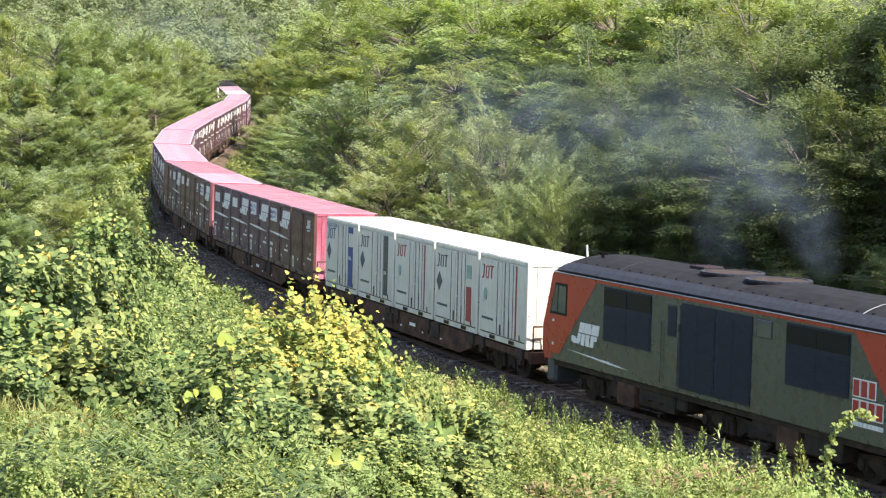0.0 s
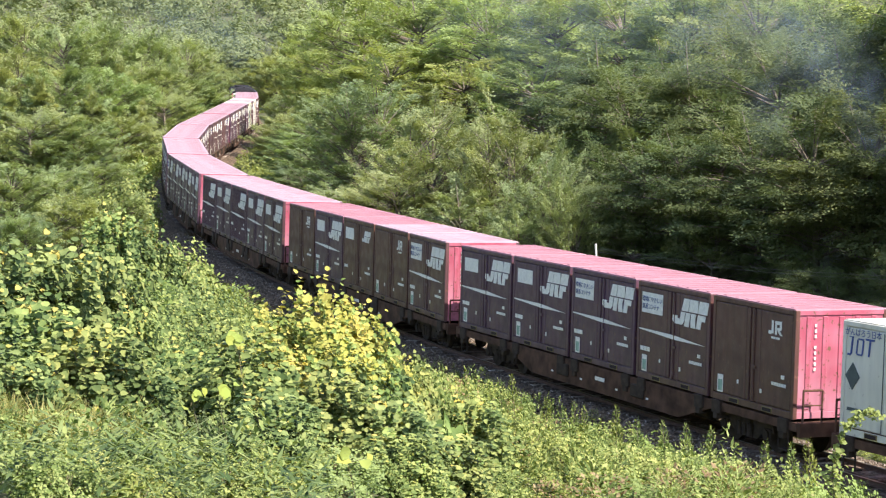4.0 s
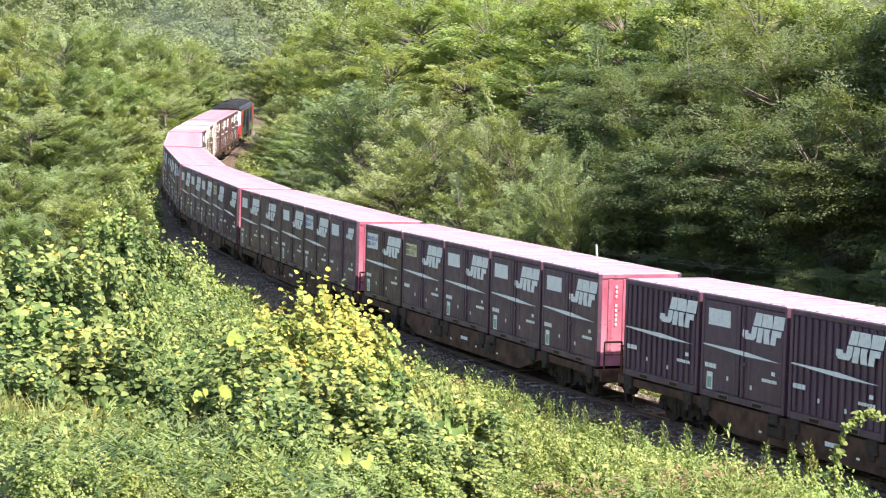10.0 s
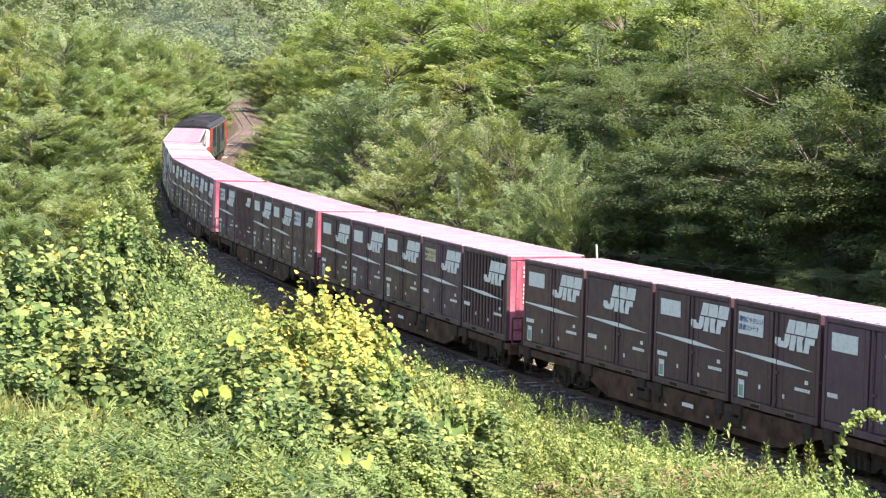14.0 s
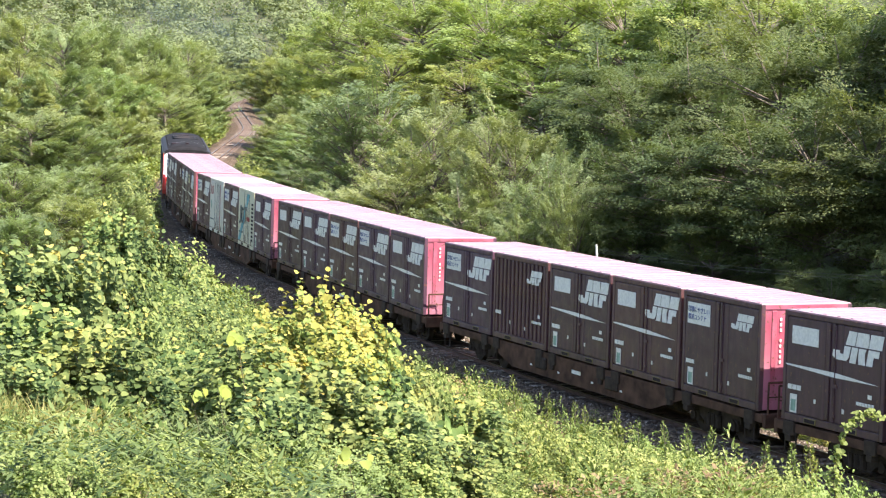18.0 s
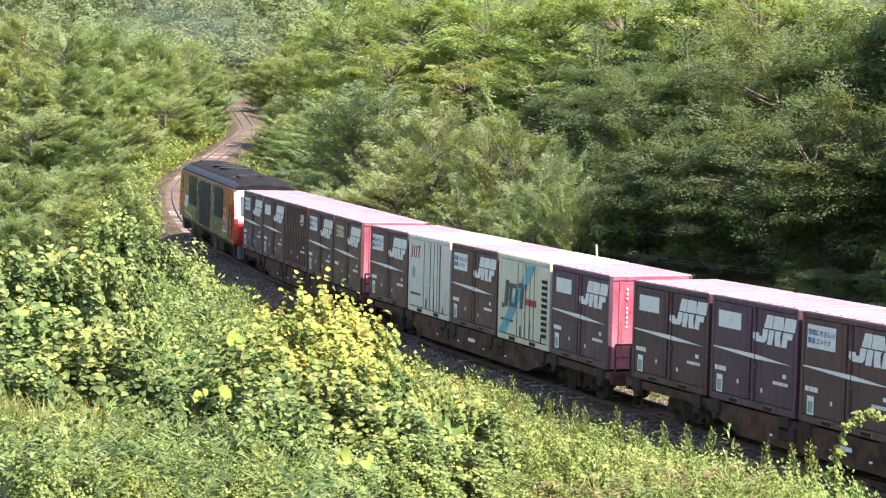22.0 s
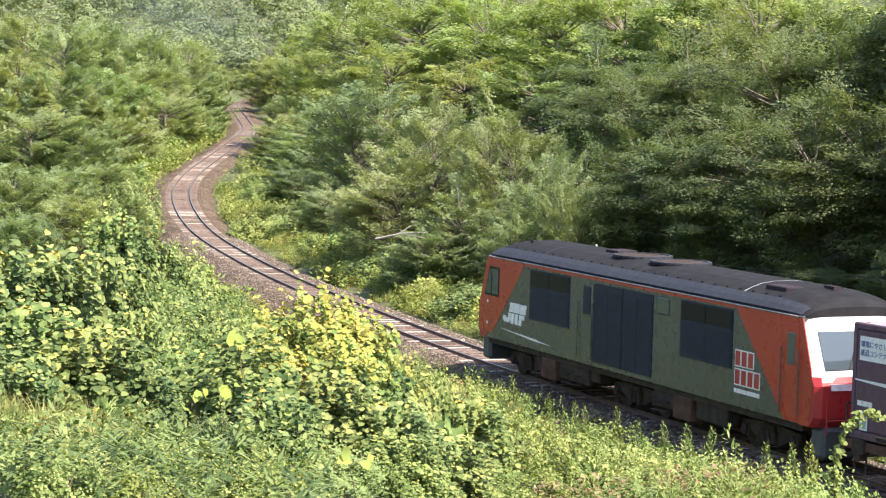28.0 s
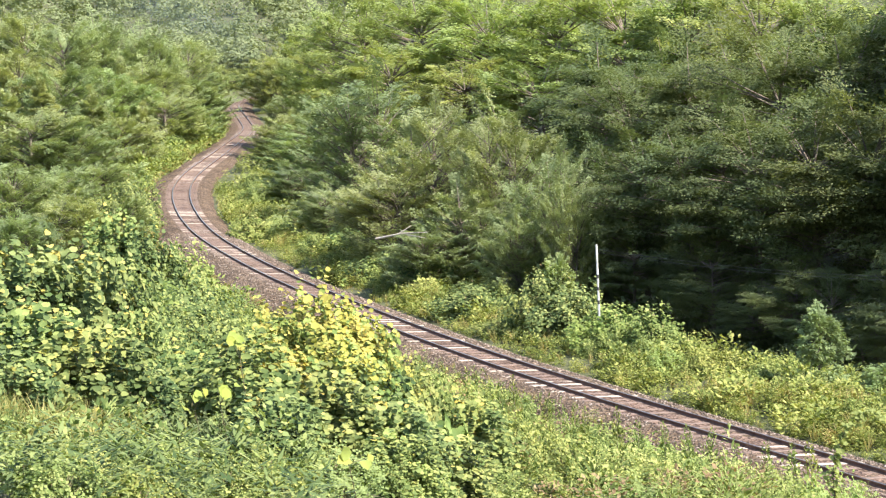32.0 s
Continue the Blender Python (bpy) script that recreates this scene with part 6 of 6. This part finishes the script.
# ---- where the plants stand: x, y, height, radius ----
TREES = [
    ('sapling', [(10.5, 60.6, 2.6, 0.78), (3.9, 74.5, 2.7, 0.8), (11.9, 59.0, 1.2, 0.8)]),
    ('grey', [(-12.0, 170.0, 4.4, 2.6), (-14.5, 215.0, 4.6, 2.7), (-7.7, 145.0, 4.6, 3.9), (-4.0, 120.0, 8.4, 3.9), (-0.3, 98.0, 7.9, 3.0), (2.6, 92.0, 8.1, 2.5), (4.2, 84.0, 6.5, 1.9), (-1.9, 95.0, 4.7, 2.7), (1.2, 90.0, 4.5, 2.4), (4.7, 80.0, 5.4, 1.1), (-5.5, 112.0, 2.9, 2.7), (3.0, 82.0, 3.7, 1.7), (-9.0, 135.0, 2.5, 2.3), (-0.5, 88.0, 2.6, 2.0), (8.9, 120.0, 2.8, 2.0), (7.1, 116.0, 4.8, 2.3)]),
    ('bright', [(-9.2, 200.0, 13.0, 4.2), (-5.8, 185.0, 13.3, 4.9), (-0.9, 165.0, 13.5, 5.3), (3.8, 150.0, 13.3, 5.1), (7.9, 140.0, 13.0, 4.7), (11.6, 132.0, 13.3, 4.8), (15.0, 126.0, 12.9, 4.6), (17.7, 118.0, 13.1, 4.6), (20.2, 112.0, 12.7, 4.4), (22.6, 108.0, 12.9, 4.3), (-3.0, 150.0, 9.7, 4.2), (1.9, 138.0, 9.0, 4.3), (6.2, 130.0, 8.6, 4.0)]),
    # Those from (20.0, 66.0) to (27.0, 93.0) stand unseen, added as shade casters.
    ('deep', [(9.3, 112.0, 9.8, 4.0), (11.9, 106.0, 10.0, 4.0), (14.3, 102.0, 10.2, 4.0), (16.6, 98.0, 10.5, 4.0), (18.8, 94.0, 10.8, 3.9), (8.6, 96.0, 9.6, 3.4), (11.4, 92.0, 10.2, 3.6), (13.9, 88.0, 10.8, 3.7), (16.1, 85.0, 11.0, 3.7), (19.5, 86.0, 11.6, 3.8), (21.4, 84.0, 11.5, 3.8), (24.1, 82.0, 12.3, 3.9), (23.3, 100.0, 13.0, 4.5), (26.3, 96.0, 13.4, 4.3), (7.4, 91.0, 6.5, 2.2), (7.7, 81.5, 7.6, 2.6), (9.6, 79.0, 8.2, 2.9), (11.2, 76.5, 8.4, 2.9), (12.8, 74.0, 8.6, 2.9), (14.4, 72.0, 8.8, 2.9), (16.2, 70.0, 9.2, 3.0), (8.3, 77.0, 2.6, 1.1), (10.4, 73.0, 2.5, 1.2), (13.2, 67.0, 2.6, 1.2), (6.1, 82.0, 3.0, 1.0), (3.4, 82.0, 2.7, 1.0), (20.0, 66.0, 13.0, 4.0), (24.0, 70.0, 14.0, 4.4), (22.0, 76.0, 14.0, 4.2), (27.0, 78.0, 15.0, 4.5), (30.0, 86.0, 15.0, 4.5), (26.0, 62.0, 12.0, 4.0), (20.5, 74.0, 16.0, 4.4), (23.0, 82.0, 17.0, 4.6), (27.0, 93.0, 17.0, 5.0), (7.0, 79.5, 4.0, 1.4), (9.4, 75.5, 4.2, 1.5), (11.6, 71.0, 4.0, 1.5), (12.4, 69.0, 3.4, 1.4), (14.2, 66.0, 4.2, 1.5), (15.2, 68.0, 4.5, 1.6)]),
    ('mid', [(-50.5, 270.0, 12.6, 4.9), (-43.2, 255.0, 11.4, 4.7), (-40.0, 265.0, 12.0, 4.5), (-33.4, 255.0, 10.6, 4.7), (-30.5, 270.0, 9.7, 4.6), (-31.2, 285.0, 8.3, 3.6), (-39.1, 205.0, 8.4, 4.3), (-33.3, 195.0, 7.8, 4.1), (-30.7, 205.0, 7.3, 4.0), (-29.1, 225.0, 7.5, 4.4), (-26.7, 240.0, 6.5, 4.1), (-26.1, 240.0, 5.2, 2.7), (-28.1, 150.0, 5.7, 3.6), (-25.1, 150.0, 5.0, 3.6), (-24.8, 170.0, 4.7, 3.6), (-25.6, 205.0, 5.2, 3.7), (-23.8, 215.0, 4.0, 2.7), (-22.1, 112.0, 4.1, 2.7), (-20.6, 115.0, 3.7, 2.4), (-20.5, 130.0, 3.3, 2.4), (-16.3, 95.0, 3.6, 2.1), (-17.3, 88.0, 2.8, 1.9), (-16.2, 112.0, 2.9, 1.1), (-20.9, 300.0, 6.1, 3.8), (-21.6, 290.0, 7.1, 4.5), (-15.9, 270.0, 7.9, 4.9), (-35.0, 383.0, 5.1, 4.8), (-32.1, 380.0, 5.0, 4.3), (-37.9, 384.0, 5.1, 4.3), (-36.1, 378.0, 3.7, 3.2), (-33.2, 376.0, 3.7, 3.2), (-35.2, 366.0, 3.4, 2.3), (-34.1, 369.0, 3.5, 2.3), (-32.8, 371.0, 3.5, 2.1), (-31.6, 373.0, 3.0, 2.1)]),
    ('cone', [(-31.7, 175.0, 6.9, 2.0), (-30.8, 215.0, 7.4, 2.1), (-27.9, 235.0, 7.6, 2.0), (-32.5, 165.0, 6.4, 2.1), (-26.9, 170.0, 6.2, 1.9), (-22.9, 320.0, 8.2, 3.2), (-24.1, 178.0, 5.0, 1.8), (-19.1, 300.0, 10.4, 3.4)]),
]
SHRUBS = [
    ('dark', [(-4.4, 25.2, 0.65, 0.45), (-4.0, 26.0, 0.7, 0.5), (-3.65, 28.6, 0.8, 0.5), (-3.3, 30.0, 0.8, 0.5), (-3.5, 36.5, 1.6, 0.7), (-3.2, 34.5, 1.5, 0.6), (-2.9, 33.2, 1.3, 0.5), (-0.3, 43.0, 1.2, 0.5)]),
    ('broad', [(-1.35, 32.2, 1.15, 0.62), (-0.95, 33.0, 1.25, 0.66), (-0.55, 34.2, 1.2, 0.66), (-0.15, 35.6, 1.15, 0.6), (-1.0, 31.6, 0.9, 0.55), (-0.5, 32.8, 0.85, 0.5), (0.2, 37.6, 0.8, 0.5)]),
    ('dry', [(0.05, 44.6, 1.3, 0.75), (0.45, 45.6, 1.0, 0.6), (3.2, 48.2, 0.6, 0.8), (5.6, 45.0, 0.7, 0.8)]),
    ('vine', [(-1.5, 34.0, 1.83, 0.98), (-0.9, 31.0, 0.97, 0.79), (-0.7, 36.0, 1.96, 0.67), (-2.0, 32.0, 1.57, 0.98), (-7.2, 36.0, 2.37, 1.16), (-6.5, 37.0, 2.48, 1.19), (-5.6, 36.0, 2.52, 0.91), (-4.9, 34.0, 1.83, 0.58), (-5.9, 31.0, 1.86, 1.05), (-5.0, 30.0, 1.71, 0.97), (-6.0, 29.0, 1.33, 0.79), (-4.4, 30.0, 1.24, 0.71), (-3.0, 31.0, 1.74, 1.05), (-2.5, 29.0, 1.21, 0.79), (-4.0, 33.0, 1.41, 0.78), (-0.9, 32.0, 1.46, 0.87), (-0.3, 33.0, 1.10, 1.01), (0.3, 38.0, 1.58, 0.90), (-10.2, 75.0, 3.17, 1.14), (-12.1, 80.0, 3.38, 1.35)]),
    ('gold', [(-2.3, 35.0, 2.16, 1.23), (-2.8, 34.0, 1.66, 1.04), (-2.5, 36.0, 2.53, 1.16), (-1.9, 36.0, 2.71, 0.86), (-2.8, 35.0, 2.18, 0.85), (-1.7, 34.0, 2.13, 0.93), (-1.3, 36.0, 2.42, 0.69), (-1.9, 36.0, 2.72, 1.16), (-1.5, 36.0, 2.55, 0.99), (-1.0, 37.0, 2.06, 0.66)]),
    ('herb', [(-0.5, 38.0, 1.96, 0.71), (0.1, 40.0, 1.68, 0.75), (-0.2, 38.0, 1.03, 0.77), (0.7, 42.0, 1.15, 0.92), (1.5, 42.0, 1.08, 0.85), (2.2, 41.0, 0.98, 0.90), (3.1, 41.0, 1.01, 0.90), (4.1, 41.0, 1.20, 0.90), (5.1, 40.0, 1.42, 0.95), (6.0, 39.0, 1.55, 0.92), (6.8, 38.0, 1.69, 0.90), (-0.8, 31.0, 0.70, 0.68), (0.4, 35.0, 0.70, 0.89), (1.5, 36.0, 0.70, 0.91), (3.1, 37.0, 0.70, 0.94), (4.5, 37.0, 0.79, 0.94), (5.9, 36.0, 1.16, 0.91), (-5.3, 27.0, 0.70, 0.78), (-4.1, 26.0, 0.70, 0.75), (-3.4, 27.0, 0.70, 0.69), (-2.5, 27.0, 0.70, 0.69), (-1.7, 29.0, 0.70, 0.79), (-4.3, 24.0, 0.70, 0.65), (-2.8, 25.0, 0.70, 0.64), (-4.5, 22.0, 0.70, 0.60), (-3.9, 21.0, 0.70, 0.53), (-3.3, 22.0, 0.70, 0.56)]),
    ('low', [(4.3, 73.0, 1.90, 1.61), (3.4, 74.0, 2.20, 1.38), (5.3, 70.0, 1.37, 1.42), (6.4, 68.0, 1.61, 1.27), (7.3, 66.0, 1.05, 0.89), (8.4, 64.0, 0.70, 1.08), (9.1, 62.0, 0.70, 0.84), (1.1, 80.0, 1.19, 1.63), (-2.0, 92.0, 1.36, 2.03), (-0.3, 88.0, 1.72, 1.64), (-4.4, 105.0, 1.43, 2.13), (6.7, 66.0, 0.70, 1.01), (10.4, 61.0, 0.70, 1.24), (11.8, 60.0, 0.70, 1.22), (1.8, 75.0, 0.70, 1.02), (-10.2, 115.0, 1.40, 1.36), (-9.7, 80.0, 2.46, 1.49), (-17.1, 120.0, 3.04, 1.83)]),
    ('slope', [(-6.0, 46.0, 2.07, 1.48), (-6.1, 52.0, 2.25, 1.32), (-5.4, 40.0, 1.51, 1.08), (-4.4, 42.0, 2.02, 1.14), (-3.8, 38.0, 1.83, 1.09), (-4.0, 32.0, 1.27, 0.87), (-5.0, 42.0, 1.84, 1.21), (-7.8, 55.0, 2.17, 1.21)]),
]
POST = (4.98, 70.00)
SMOKE = [(10.76, 60.00, 3.35, 0.45), (10.78, 60.50, 3.93, 0.60), (10.55, 61.00, 4.54, 0.75), (10.17, 62.00, 5.12, 0.95), (9.61, 63.00, 5.65, 1.10), (8.95, 64.00, 6.11, 1.20), (8.17, 65.00, 6.51, 1.30), (7.38, 67.00, 6.62, 1.40), (6.34, 69.00, 6.56, 1.50), (5.12, 72.00, 6.56, 1.60), (3.78, 75.00, 6.67, 1.80), (2.37, 80.00, 6.70, 2.00), (8.78, 66.00, 3.05, 0.60), (8.82, 66.00, 4.26, 0.80), (10.63, 70.00, 6.39, 1.50), (8.90, 72.00, 7.31, 1.70), (0.66, 95.00, 7.58, 2.40)]
HAZE = [(-40.55, 330.00, 10.92, 6.5), (-28.73, 330.00, 8.21, 6.0)]
MUGWORT = [(0.47, 52.00, 1.68), (1.25, 50.00, 1.67), (1.52, 50.00, 1.87), (2.65, 46.00, 1.69), (2.83, 46.00, 1.62), (3.49, 46.00, 1.79), (3.94, 45.00, 1.67), (4.89, 44.00, 1.83), (5.24, 44.00, 1.87), (6.25, 43.00, 1.89), (6.82, 43.00, 1.91), (7.28, 43.00, 2.12), (2.03, 47.00, 1.64), (4.53, 45.00, 1.74), (-0.19, 52.00, 1.42)]
TENDRIL = [(5.887, 33.000, 2.809), (5.861, 33.000, 3.122), (5.922, 33.000, 3.431), (6.019, 33.000, 3.737), (6.139, 33.000, 3.953), (6.290, 33.000, 4.052), (6.465, 33.000, 4.070), (6.639, 33.000, 4.026)]
BRANCH = [(-2.72, 88.00, 1.65), (-0.58, 87.00, 1.92)]
WIRE = [(5.02, 70.05, 2.75), (13.89, 58.00, 2.80)]
SPRIGS = [(-2.98, 27.50, 5.87), (-3.31, 27.50, 5.77), (-1.30, 26.00, 5.25), (-2.93, 30.00, 6.13)]


build_ground()
build_track()
build_train()
build_far_woods()
build_trees()
build_shrubs()
build_weeds()
build_post()
build_mugwort()
build_tendril()
build_sprigs()
build_smoke()
build_branch_and_wire()
motions()
